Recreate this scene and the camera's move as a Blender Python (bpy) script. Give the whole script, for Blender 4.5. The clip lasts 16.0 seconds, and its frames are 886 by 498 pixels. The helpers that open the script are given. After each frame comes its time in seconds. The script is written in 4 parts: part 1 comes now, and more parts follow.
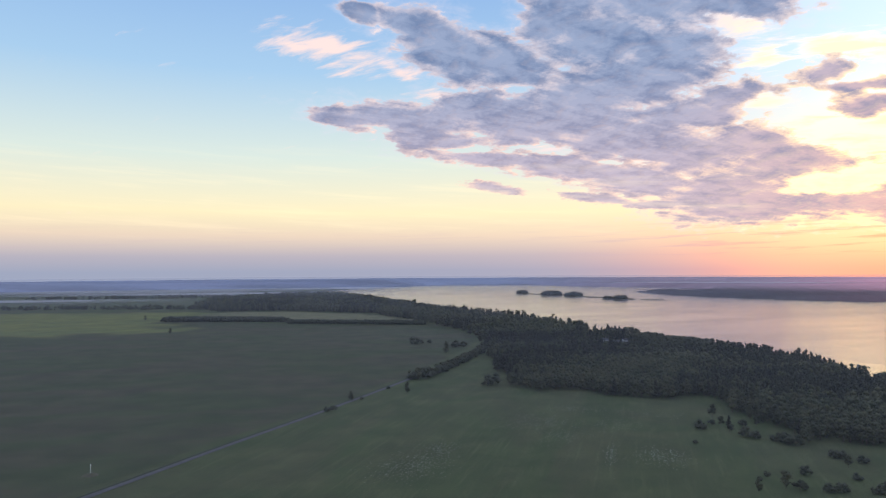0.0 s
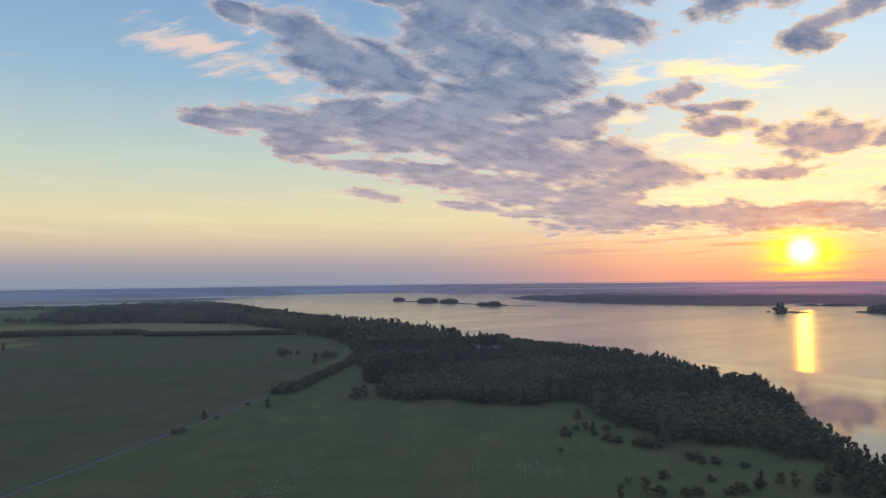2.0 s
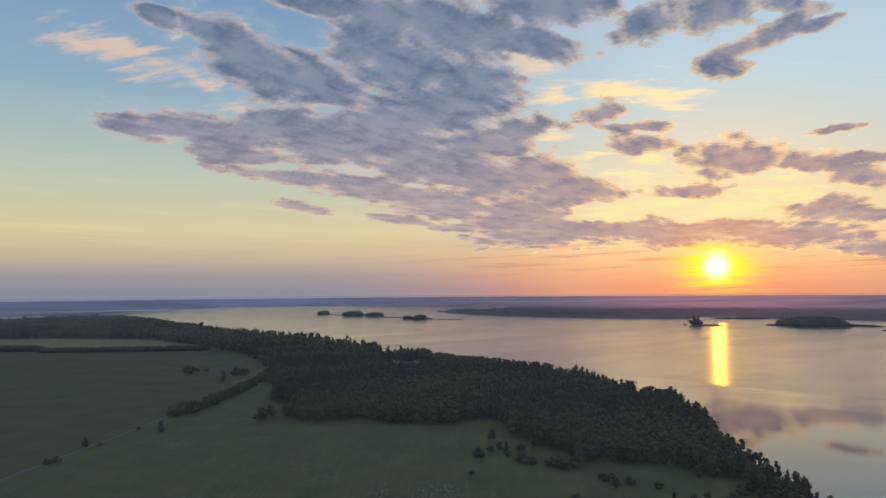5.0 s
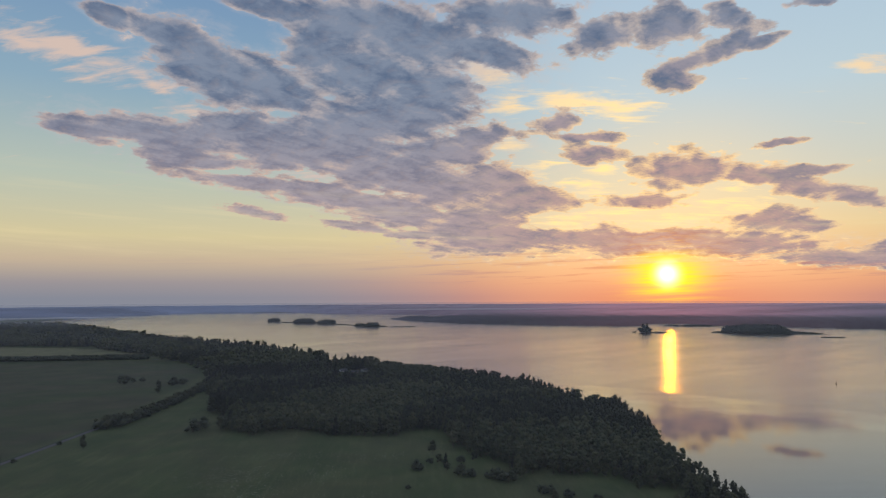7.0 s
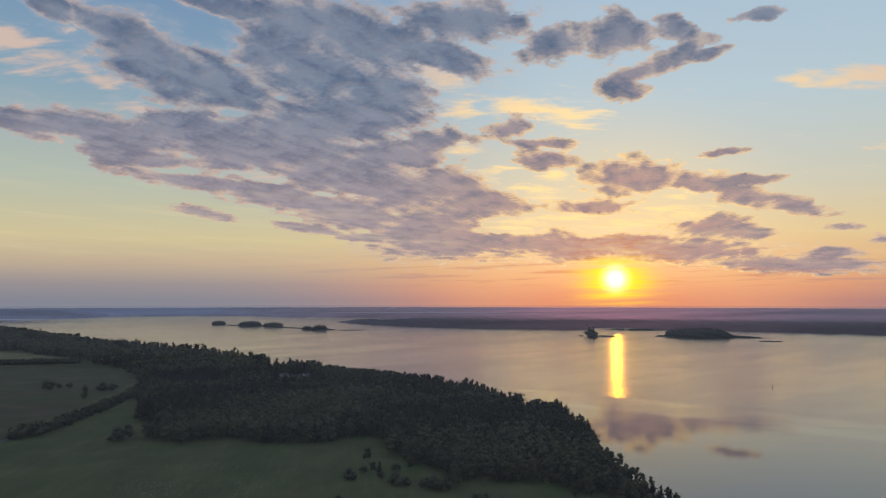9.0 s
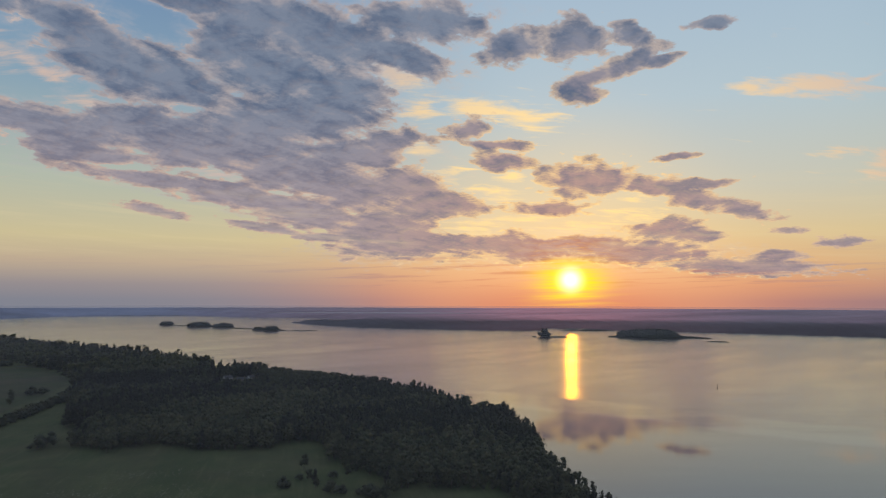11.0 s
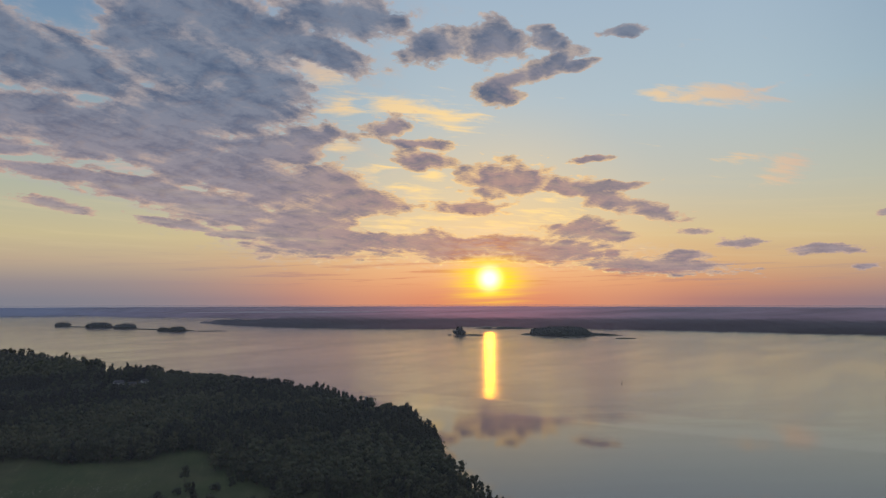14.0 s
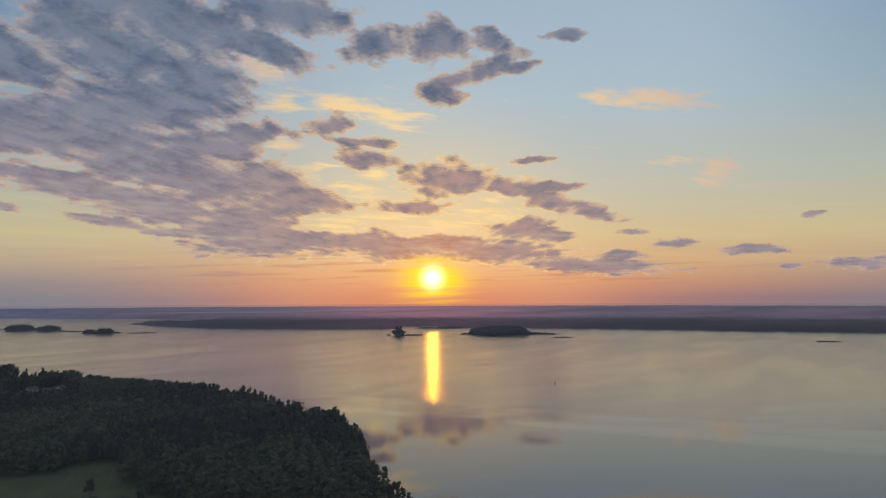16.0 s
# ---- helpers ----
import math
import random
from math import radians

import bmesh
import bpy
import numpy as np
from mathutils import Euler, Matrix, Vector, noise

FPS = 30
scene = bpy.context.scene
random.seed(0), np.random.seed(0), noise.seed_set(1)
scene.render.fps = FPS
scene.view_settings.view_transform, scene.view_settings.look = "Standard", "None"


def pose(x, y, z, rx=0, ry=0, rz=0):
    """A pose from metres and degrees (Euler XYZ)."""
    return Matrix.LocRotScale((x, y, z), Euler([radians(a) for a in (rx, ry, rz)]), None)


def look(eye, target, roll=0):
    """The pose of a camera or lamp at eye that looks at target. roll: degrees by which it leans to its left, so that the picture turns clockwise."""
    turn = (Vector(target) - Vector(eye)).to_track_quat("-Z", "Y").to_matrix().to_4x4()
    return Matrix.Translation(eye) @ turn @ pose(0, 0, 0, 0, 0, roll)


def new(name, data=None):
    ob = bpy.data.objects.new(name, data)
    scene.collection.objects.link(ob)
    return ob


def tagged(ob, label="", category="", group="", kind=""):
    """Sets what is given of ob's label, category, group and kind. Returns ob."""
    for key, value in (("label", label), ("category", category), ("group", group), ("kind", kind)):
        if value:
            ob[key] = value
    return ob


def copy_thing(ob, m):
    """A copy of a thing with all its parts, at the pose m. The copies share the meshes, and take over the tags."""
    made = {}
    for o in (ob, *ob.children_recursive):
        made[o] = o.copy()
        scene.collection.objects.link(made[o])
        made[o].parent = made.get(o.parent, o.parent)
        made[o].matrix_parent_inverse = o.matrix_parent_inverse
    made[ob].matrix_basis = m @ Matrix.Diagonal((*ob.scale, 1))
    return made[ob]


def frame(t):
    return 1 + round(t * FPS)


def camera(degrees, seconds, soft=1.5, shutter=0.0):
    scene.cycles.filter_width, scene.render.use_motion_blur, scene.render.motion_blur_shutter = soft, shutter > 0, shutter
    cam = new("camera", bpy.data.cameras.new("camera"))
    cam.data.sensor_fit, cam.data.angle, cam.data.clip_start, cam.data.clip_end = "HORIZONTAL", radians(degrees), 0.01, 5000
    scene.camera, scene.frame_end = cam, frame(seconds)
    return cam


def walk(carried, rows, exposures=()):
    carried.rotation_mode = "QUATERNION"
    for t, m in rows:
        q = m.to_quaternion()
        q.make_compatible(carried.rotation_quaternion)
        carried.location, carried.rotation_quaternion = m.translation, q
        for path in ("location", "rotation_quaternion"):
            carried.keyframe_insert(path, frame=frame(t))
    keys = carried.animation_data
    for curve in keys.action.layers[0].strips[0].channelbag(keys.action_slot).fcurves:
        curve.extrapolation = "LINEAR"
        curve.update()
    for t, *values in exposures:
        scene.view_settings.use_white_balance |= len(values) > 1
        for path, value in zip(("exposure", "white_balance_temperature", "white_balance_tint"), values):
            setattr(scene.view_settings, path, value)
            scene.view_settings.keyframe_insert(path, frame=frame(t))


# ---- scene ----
cam = camera(65.82, 16.0, soft=1.15)
walk(cam, [
    (0, pose(0.00, -0.00, 100.04, 91.797, 0.338, -0.268)),
    (0.5, pose(2.85, 7.30, 100.25, 91.902, 0.467, -6.240)),
    (1, pose(5.32, 12.35, 99.88, 92.038, 0.560, -7.901)),
    (1.5, pose(7.54, 15.97, 99.85, 92.197, 0.552, -9.206)),
    (2, pose(10.03, 19.80, 99.79, 92.340, 0.598, -10.413)),
    (2.5, pose(12.74, 23.39, 100.02, 92.488, 0.589, -11.439)),
    (3, pose(15.58, 26.83, 99.86, 92.686, 0.657, -12.423)),
    (3.5, pose(18.39, 30.27, 99.78, 92.883, 0.649, -13.394)),
    (4, pose(20.75, 33.38, 99.73, 93.070, 0.569, -14.396)),
    (6.5, pose(36.47, 46.83, 99.47, 93.840, 0.333, -19.071)),
    (7, pose(39.38, 48.01, 99.51, 93.970, 0.290, -20.012)),
    (7.5, pose(42.42, 49.64, 99.40, 94.061, 0.195, -21.045)),
    (8, pose(45.59, 51.75, 99.72, 94.109, 0.109, -22.077)),
    (8.5, pose(48.80, 53.69, 99.56, 94.179, 0.079, -23.064)),
    (9, pose(51.74, 55.79, 99.11, 94.241, -0.013, -24.029)),
    (11.5, pose(68.37, 64.27, 99.66, 94.236, -0.117, -28.559)),
    (12, pose(71.94, 65.84, 99.94, 94.189, -0.050, -29.589)),
    (12.5, pose(75.44, 67.48, 99.70, 94.198, -0.017, -30.735)),
    (13, pose(78.64, 69.05, 99.58, 94.194, -0.019, -31.935)),
    (13.5, pose(81.71, 70.10, 99.59, 94.170, 0.015, -33.137)),
    (14, pose(85.06, 70.82, 99.38, 94.164, 0.031, -34.275)),
    (14.5, pose(88.02, 71.35, 99.56, 94.149, 0.045, -35.424)),
    (15, pose(91.33, 71.89, 99.60, 94.175, 0.028, -36.588)),
    (15.5, pose(94.76, 71.37, 99.65, 94.177, 0.092, -37.787)),
    (16, pose(98.27, 71.22, 100.70, 94.099, 0.208, -39.023)),
], exposures=[(0, 0.58, 6080, 16), (0.5, 0.43, 6080, 15), (1.5, 0.26, 6200, 13), (2.5, 0.13, 6300, 11.5), (3.5, 0.05, 6380, 10.5), (7, -0.09, 6450, 11), (9, -0.17, 6500, 11.5), (12.5, -0.29, 6500, 12.3), (16, -0.36, 6500, 13)])

# ---- world: dusk sky with broken cloud, and the sun low over the far shore ----
SUN_AZ, SUN_EL = 38.15, 1.7


def bearing(az, el):
    a, e = radians(az), radians(el)
    return Vector((math.sin(a) * math.cos(e), math.cos(a) * math.cos(e), math.sin(e)))


class Nodes:
    """Short forms for building a node tree."""

    def __init__(self, tree):
        self.tree = tree

    def add(self, kind, **settings):
        n = self.tree.nodes.new(kind)
        for key, value in settings.items():
            setattr(n, key, value)
        return n

    def put(self, socket, value):
        if hasattr(value, "is_output"):
            self.tree.links.new(value, socket)
        elif value is not None:
            socket.default_value = value

    def math(self, op, a, b=None, c=None, clamp=False):
        n = self.add("ShaderNodeMath", operation=op, use_clamp=clamp)
        for s, v in zip(n.inputs, (a, b, c)):
            self.put(s, v)
        return n.outputs[0]

    def vec(self, op, a, b=None):
        n = self.add("ShaderNodeVectorMath", operation=op)
        self.put(n.inputs[0], a)
        self.put(n.inputs[1], b)
        return n.outputs["Value" if op in ("LENGTH", "DOT_PRODUCT", "DISTANCE") else "Vector"]

    def span(self, v, a, b, lo=0.0, hi=1.0, smooth=True):
        n = self.add("ShaderNodeMapRange", interpolation_type="SMOOTHSTEP" if smooth else "LINEAR")
        for s, x in zip(n.inputs, (v, a, b, lo, hi)):
            self.put(s, x)
        return n.outputs[0]

    def mix(self, f, a, b, blend="MIX"):
        n = self.add("ShaderNodeMix", data_type="RGBA", blend_type=blend)
        n.clamp_factor = True
        for k, v in ((0, f), (6, a), (7, b)):
            if isinstance(v, tuple) and len(v) == 3:
                v = (*v, 1)
            self.put(n.inputs[k], v)
        return n.outputs[2]

    def ramp(self, f, stops):
        n = self.add("ShaderNodeValToRGB")
        self.put(n.inputs[0], f)
        el = n.color_ramp.elements
        while len(el) < len(stops):
            el.new(0.5)
        for e, (p, c) in zip(el, stops):
            e.position, e.color = p, (*c, 1)
        return n.outputs[0]

    def noise(self, v, scale, detail=4.0, rough=0.55, lac=2.0, warp=0.0):
        n = self.add("ShaderNodeTexNoise")
        self.put(n.inputs["Vector"], v)
        for k, x in (("Scale", scale), ("Detail", detail), ("Roughness", rough), ("Lacunarity", lac), ("Distortion", warp)):
            n.inputs[k].default_value = x
        return n.outputs["Fac"]

    def place(self, v, loc=(0, 0, 0), rot=0.0, size=(1, 1, 1), kind="TEXTURE"):
        n = self.add("ShaderNodeMapping", vector_type=kind)
        self.put(n.inputs["Vector"], v)
        n.inputs["Location"].default_value = loc
        n.inputs["Rotation"].default_value = (0, 0, radians(rot))
        n.inputs["Scale"].default_value = size
        return n.outputs[0]


def srgb(r, g, b):
    return tuple((v / 255 / 12.92 if v < 10.3 else ((v / 255 + 0.055) / 1.055) ** 2.4) for v in (r, g, b))


def build_world():
    world = bpy.data.worlds.new("dusk_sky")
    scene.world = world
    world.use_nodes = True
    world.node_tree.nodes.clear()
    n = Nodes(world.node_tree)
    ray = n.add("ShaderNodeTexCoord").outputs["Generated"]
    sep = n.add("ShaderNodeSeparateXYZ")
    n.put(sep.inputs[0], ray)
    az = n.math("DEGREES", n.math("ARCTAN2", sep.outputs[0], sep.outputs[1]))
    el = n.math("DEGREES", n.math("ARCSINE", sep.outputs[2]))
    plan = n.add("ShaderNodeCombineXYZ")
    n.put(plan.inputs[0], az)
    n.put(plan.inputs[1], el)
    plan = plan.outputs[0]
    daz = n.math("ABSOLUTE", n.math("SUBTRACT", az, SUN_AZ))

    # clear sky: two tints by height, one for the far side and one towards the sun
    up = n.math("DIVIDE", el, 40.0, clamp=True)
    cool = n.ramp(up, [(0.0, srgb(134, 142, 156)), (0.03, srgb(152, 150, 156)), (0.072, srgb(198, 180, 157)), (0.12, srgb(214, 202, 160)),
                       (0.23, srgb(186, 197, 182)), (0.40, srgb(142, 173, 192)), (0.60, srgb(116, 150, 186)), (1.0, srgb(150, 156, 166))])
    warm = n.ramp(up, [(0.0, srgb(152, 128, 138)), (0.03, srgb(196, 152, 134)), (0.07, srgb(216, 182, 142)), (0.13, srgb(222, 204, 158)),
                       (0.22, srgb(206, 208, 190)), (0.40, srgb(186, 210, 220)), (0.62, srgb(174, 200, 220)), (1.0, srgb(150, 156, 166))])
    clear = n.mix(n.span(n.math("ABSOLUTE", n.math("SUBTRACT", az, SUN_AZ + 8.0)), 40.0, 10.0), cool, warm)
    sky = n.add("ShaderNodeTexSky", sky_type="NISHITA", sun_disc=False, sun_elevation=radians(SUN_EL), sun_rotation=radians(SUN_AZ))
    clear = n.mix(1.0, n.mix(1.0, clear, (0.97, 0.97, 0.97), "MULTIPLY"), n.mix(1.0, sky.outputs[0], (0.018, 0.018, 0.02), "MULTIPLY"), "ADD")

    # glow round the sun
    sun = bearing(SUN_AZ, SUN_EL)
    off = n.math("DEGREES", n.math("ARCCOSINE", n.math("MINIMUM", n.vec("DOT_PRODUCT", ray, tuple(sun)), 1.0)))
    wide = n.vec("LENGTH", n.place(plan, (SUN_AZ, SUN_EL - 1.0, 0), 0, (14, 3.3, 1)))
    wide = n.math("EXPONENT", n.math("MULTIPLY", n.math("MULTIPLY", wide, wide), -1.0))

    def falloff(width, power):
        return n.math("EXPONENT", n.math("MULTIPLY", n.math("POWER", n.math("DIVIDE", off, width), power), -1.0))

    def plus(a, colour, f):
        return n.mix(1.0, a, n.mix(1.0, (*colour, 1), f, "MULTIPLY"), "ADD")

    clear = n.mix(n.math("MULTIPLY", n.span(off, 17.0, 2.0), 0.62), clear, (1.0, 0.82, 0.46))
    clear = n.mix(n.math("MULTIPLY", wide, 0.66), clear, (0.97, 0.39, 0.16))
    red = n.math("MULTIPLY", n.span(daz, 20.0, 0.0), n.span(el, 2.2, -0.7))
    clear = n.mix(n.math("MULTIPLY", red, 0.75), clear, (0.74, 0.20, 0.14))

    # clouds: a layer seen in perspective, gathered where the banks stand and torn by its own noise
    over = n.math("ADD", n.math("MAXIMUM", sep.outputs[2], 0.0), 0.24)
    layer = n.add("ShaderNodeCombineXYZ")
    n.put(layer.inputs[0], n.math("DIVIDE", sep.outputs[0], over))
    n.put(layer.inputs[1], n.math("DIVIDE", sep.outputs[1], over))
    layer = layer.outputs[0]
    reach = math.cos(radians(SUN_EL)) / (math.sin(radians(SUN_EL)) + 0.24)
    sun_at = (math.sin(radians(SUN_AZ)) * reach, math.cos(radians(SUN_AZ)) * reach, 0.0)
    sunward = n.vec("NORMALIZE", n.vec("SUBTRACT", sun_at, layer))
    nearer = n.vec("ADD", layer, n.vec("MULTIPLY", sunward, (0.022, 0.022, 0.0)))

    def billows(at, detail):
        a = n.noise(n.place(at, (0.3, 0.1, 0), 20, (0.17, 0.15, 1)), 1.0, 3.0, 0.5)
        b = n.noise(n.place(at, (1.7, 2.2, 0), 20, (0.060, 0.056, 1)), 1.0, detail, 0.60, warp=0.25)
        return n.math("ADD", n.math("MULTIPLY", n.math("SUBTRACT", a, 0.5), 1.7), n.math("MULTIPLY", n.math("SUBTRACT", b, 0.5), 2.3))

    lumps = billows(layer, 7.0)
    lit = n.math("SUBTRACT", lumps, billows(nearer, 4.0))
    shift = n.add("ShaderNodeCombineXYZ")
    for k, (seat, reach) in enumerate((((0, 0, 0), 2.2), ((31, 17, 0), 1.1))):
        w = n.noise(n.place(plan, seat, size=(3.4, 1.7, 1)), 1.0, 4.0, 0.55)
        n.put(shift.inputs[k], n.math("MULTIPLY", n.math("SUBTRACT", w, 0.5), reach))
    # z = 1, so that a dot product can carry an offset
    flat = n.vec("ADD", n.vec("ADD", plan, shift.outputs[0]), (0.0, 0.0, 1.0))

    def bank(blobs, soft):
        r = None
        for a, e, w, h, tilt in blobs:
            c, t = math.cos(radians(tilt)), math.sin(radians(tilt))
            u = n.vec("DOT_PRODUCT", flat, (c / w, t / w, -(a * c + e * t) / w))
            v = n.vec("DOT_PRODUCT", flat, (-t / h, c / h, (a * t - e * c) / h))
            d = n.math("MULTIPLY_ADD", v, v, n.math("MULTIPLY", u, u))
            r = d if r is None else n.math("SMOOTH_MIN", r, d, soft)
        return n.math("SUBTRACT", 1.0, n.math("SQRT", n.math("MAXIMUM", n.math("MINIMUM", r, 9.0), 0.0)))

    big = n.math("MAXIMUM", bank(ARMS + MASS, 0.25), bank(BELT, 0.25))
    small = n.math("MAXIMUM", bank(RIGHT, 0.2), bank(WISPS + FAR_RIGHT, 0.1))
    gold = n.math("MAXIMUM", n.math("ADD", bank(GOLD, 0.1), 0.35), 0.0)
    stand = n.math("MAXIMUM", n.math("MULTIPLY_ADD", big, 1.2, 0.27), n.math("ADD", small, 0.22))
    body = n.math("SUBTRACT", n.math("ADD", stand, n.math("MULTIPLY", lumps, 0.98)), n.math("MULTIPLY", gold, 0.66))
    cover = n.span(body, -0.10, 0.24)
    thick = n.span(body, 0.0, 0.72)
    near = n.span(off, 24.0, 5.0)
    close = n.span(off, 7.5, 1.5)
    rim = n.mix(near, n.mix(n.span(el, 7.0, 18.0), srgb(234, 198, 170), srgb(212, 196, 188)), (1.30, 0.88, 0.36))
    core = n.mix(n.span(el, 4.0, 18.0), srgb(146, 136, 149), srgb(86, 105, 134))
    core = n.mix(close, core, srgb(186, 122, 108))
    soft_core = n.mix(near, n.mix(n.span(el, 5.0, 18.0), srgb(176, 162, 168), srgb(130, 142, 162)), srgb(190, 158, 152))
    core = n.mix(n.span(lumps, 0.62, -0.36), core, soft_core)
    face = n.math("MULTIPLY", lit, n.math("SUBTRACT", 1.5, thick))
    lightness = n.math("MULTIPLY_ADD", n.math("SUBTRACT", 1.0, thick), n.span(off, 26.0, 8.0, 0.55, 0.75), n.math("MULTIPLY", face, 0.62), clamp=True)
    shade = n.mix(lightness, core, rim)
    # thin high veils, bright where the light comes through
    veil = n.math("MAXIMUM", bank(PALE, 0.2), n.math("SUBTRACT", n.math("MULTIPLY", gold, 1.2), 0.9))
    wisp = n.noise(n.place(layer, (4.1, 0.7, 0), -25, (0.15, 0.05, 1)), 1.0, 6.0, 0.6, warp=0.4)
    veil = n.math("MULTIPLY", n.span(n.math("ADD", veil, n.math("MULTIPLY", n.math("SUBTRACT", wisp, 0.5), 4.2)), -0.35, 1.0), n.span(el, 2.2, 4.0, 0.0, 0.85))
    pale = n.mix(n.span(off, 30.0, 9.0), srgb(228, 200, 182), (1.36, 0.96, 0.38))
    out = n.mix(veil, clear, pale)
    spread = n.math("MULTIPLY", n.span(n.math("ADD", n.math("MULTIPLY", big, 0.8), n.math("MULTIPLY", lumps, 0.9)), -0.7, 0.2), 0.4)
    out = n.mix(spread, out, n.mix(near, srgb(196, 192, 196), (0.98, 0.80, 0.54)))
    out = n.mix(n.math("MULTIPLY", cover, 0.95), out, shade)
    # long streaks low over the horizon, and faint cirrus
    comb = n.noise(n.place(plan, (2, 5, 0), 1.5, (7.5, 0.34, 1)), 1.0, 5.0, 0.6)
    low = n.math("MULTIPLY", n.span(el, 4.6, 2.6), n.span(el, 0.7, 1.5))
    thin = n.math("MULTIPLY", n.math("MULTIPLY", n.span(comb, 0.50, 0.68), low), n.span(daz, 34.0, 8.0, 0.12, 0.62))
    out = n.mix(thin, out, n.mix(near, srgb(172, 152, 158), srgb(212, 128, 104)))
    cirrus = n.noise(n.place(plan, (9, 1, 0), -2.5, (13.0, 0.8, 1)), 1.0, 5.0, 0.6)
    out = n.mix(n.math("MULTIPLY", n.math("MULTIPLY", n.span(cirrus, 0.46, 0.72), n.span(el, 12.0, 5.0)), n.span(el, 2.0, 4.0, 0.0, 0.22)), out, srgb(246, 226, 178))

    out = plus(out, (0.26, 0.08, 0.0), falloff(5.5, 1.2))
    oval = n.vec("LENGTH", n.place(plan, (SUN_AZ, SUN_EL - 0.1, 0), 0, (2.5, 1.5, 1)))
    oval = n.math("EXPONENT", n.math("MULTIPLY", n.math("POWER", oval, 2.2), -1.0))
    ragged = n.math("ADD", oval, n.math("MULTIPLY", n.math("SUBTRACT", comb, 0.5), n.math("MULTIPLY", falloff(3.2, 2.0), 1.6)), clamp=True)
    out = n.mix(n.math("MULTIPLY", ragged, 1.3, clamp=True), out, (1.5, 1.02, 0.03))
    out = plus(out, (2.6, 2.2, 1.5), falloff(0.78, 2.2))
    out = n.mix(n.span(el, -0.4, -1.6), out, (0.05, 0.05, 0.055))
    bg = n.add("ShaderNodeBackground")
    n.put(bg.inputs[0], n.vec("MAXIMUM", out, (0.0, 0.0, 0.0)))
    bg.inputs[1].default_value = 1.0
    n.put(n.add("ShaderNodeOutputWorld").inputs[0], bg.outputs[0])


# bearing, height, half width, half height, tilt: degrees
ARMS = [(-6.4, 20.7, 1.8, 0.62, -10), (-2.6, 19.9, 2.5, 0.97, -20), (0.9, 18.1, 5.2, 2.1, -24), (5.3, 16.9, 4.4, 1.8, -18),
    (-7.3, 12.6, 3.2, 0.7, -3), (-2.4, 12.4, 5.7, 1.28, -4), (3.6, 13.3, 5.7, 1.41, 2), (-0.3, 10.8, 4.4, 0.7, -3), (7.6, 11.6, 5.5, 1.54, -4),
    (5.7, 22.8, 3.7, 0.82, -10)]
MASS = [(12.2, 22.1, 4.8, 1.78, 0), (16.5, 21.2, 6.8, 2.07, -15), (13.4, 18.3, 5.0, 2.21, 0), (9.6, 19.7, 2.6, 1.81, 0), (18.9, 16.8, 3.9, 2.16, 0),
    (16.5, 15.0, 5.3, 1.91, 0), (12.3, 14.0, 5.7, 1.64, 0), (11.3, 12.3, 5.6, 1.56, 0), (26.0, 22.7, 4.8, 1.52, 0), (23.1, 20.1, 4.8, 1.31, -15),
    (15.1, 10.4, 6.2, 1.68, 0), (20.1, 12.1, 4.8, 1.2, 0), (23.2, 13.1, 3.0, 0.92, 0)]
BELT = [(5.8, 9.1, 7.4, 0.55, -5), (11.4, 8.3, 5.6, 0.93, -6), (16.1, 7.2, 4.7, 1.13, -8), (19.2, 9.2, 6.2, 1.78, 0), (24.6, 9.5, 3.8, 1.4, 0),
    (27.0, 7.9, 4.7, 1.21, 0), (23.2, 5.8, 5.4, 1.79, 0), (24.6, 4.5, 5.2, 1.04, 0), (30.6, 4.8, 5.0, 1.12, 0), (34.7, 4.3, 5.8, 1.01, 0),
    (39.0, 4.4, 4.7, 1.07, 0), (44.0, 3.9, 4.8, 0.86, 0)]
WISPS = [(13.2, 5.9, 3.5, 0.38, -8), (17.7, 5.2, 3.3, 0.33, -3), (4.5, 6.9, 2.4, 0.36, -8), (36.5, 7.6, 4.2, 0.72, -4), (45.2, 5.8, 2.9, 0.86, 0),
    (47.1, 5.2, 3.0, 0.59, -5), (48.2, 3.7, 0.9, 0.75, 0), (49.9, 2.7, 4.1, 0.61, -4)]
RIGHT = [(29.8, 14.1, 1.8, 0.99, 6), (32.2, 12.9, 2.7, 0.45, -3), (32.6, 11.5, 2.6, 0.86, -2), (33.5, 20.7, 2.7, 1.26, 0),
    (38.9, 20.7, 2.6, 1.48, 0), (40.5, 18.1, 3.2, 0.75, 16), (39.2, 17.0, 1.5, 0.93, 0), (43.2, 18.8, 2.9, 0.81, 20), (43.1, 21.0, 1.7, 0.87, -20),
    (45.5, 18.8, 1.2, 0.48, 0), (39.8, 9.8, 4.2, 1.41, -3), (44.5, 9.0, 3.2, 0.94, -6), (48.1, 8.0, 3.2, 0.75, -8), (51.2, 7.1, 2.4, 0.69, -8),
    (48.7, 9.2, 2.2, 0.37, 0)]
FAR_RIGHT = [(57.8, 4.4, 1.8, 0.31, 0), (54.4, 5.3, 1.1, 0.27, 0), (63.5, 3.6, 2.2, 0.34, 0), (67.6, 6.0, 0.7, 0.29, 0), (53.9, 3.4, 2.0, 0.37, 0),
    (70.7, 2.4, 2.2, 0.44, 0), (66.0, 2.4, 0.9, 0.29, 0), (46.5, 11.4, 1.5, 0.28, 0), (51.9, 2.6, 5.2, 0.65, -3), (49.7, 21.2, 1.9, 0.47, 0)]
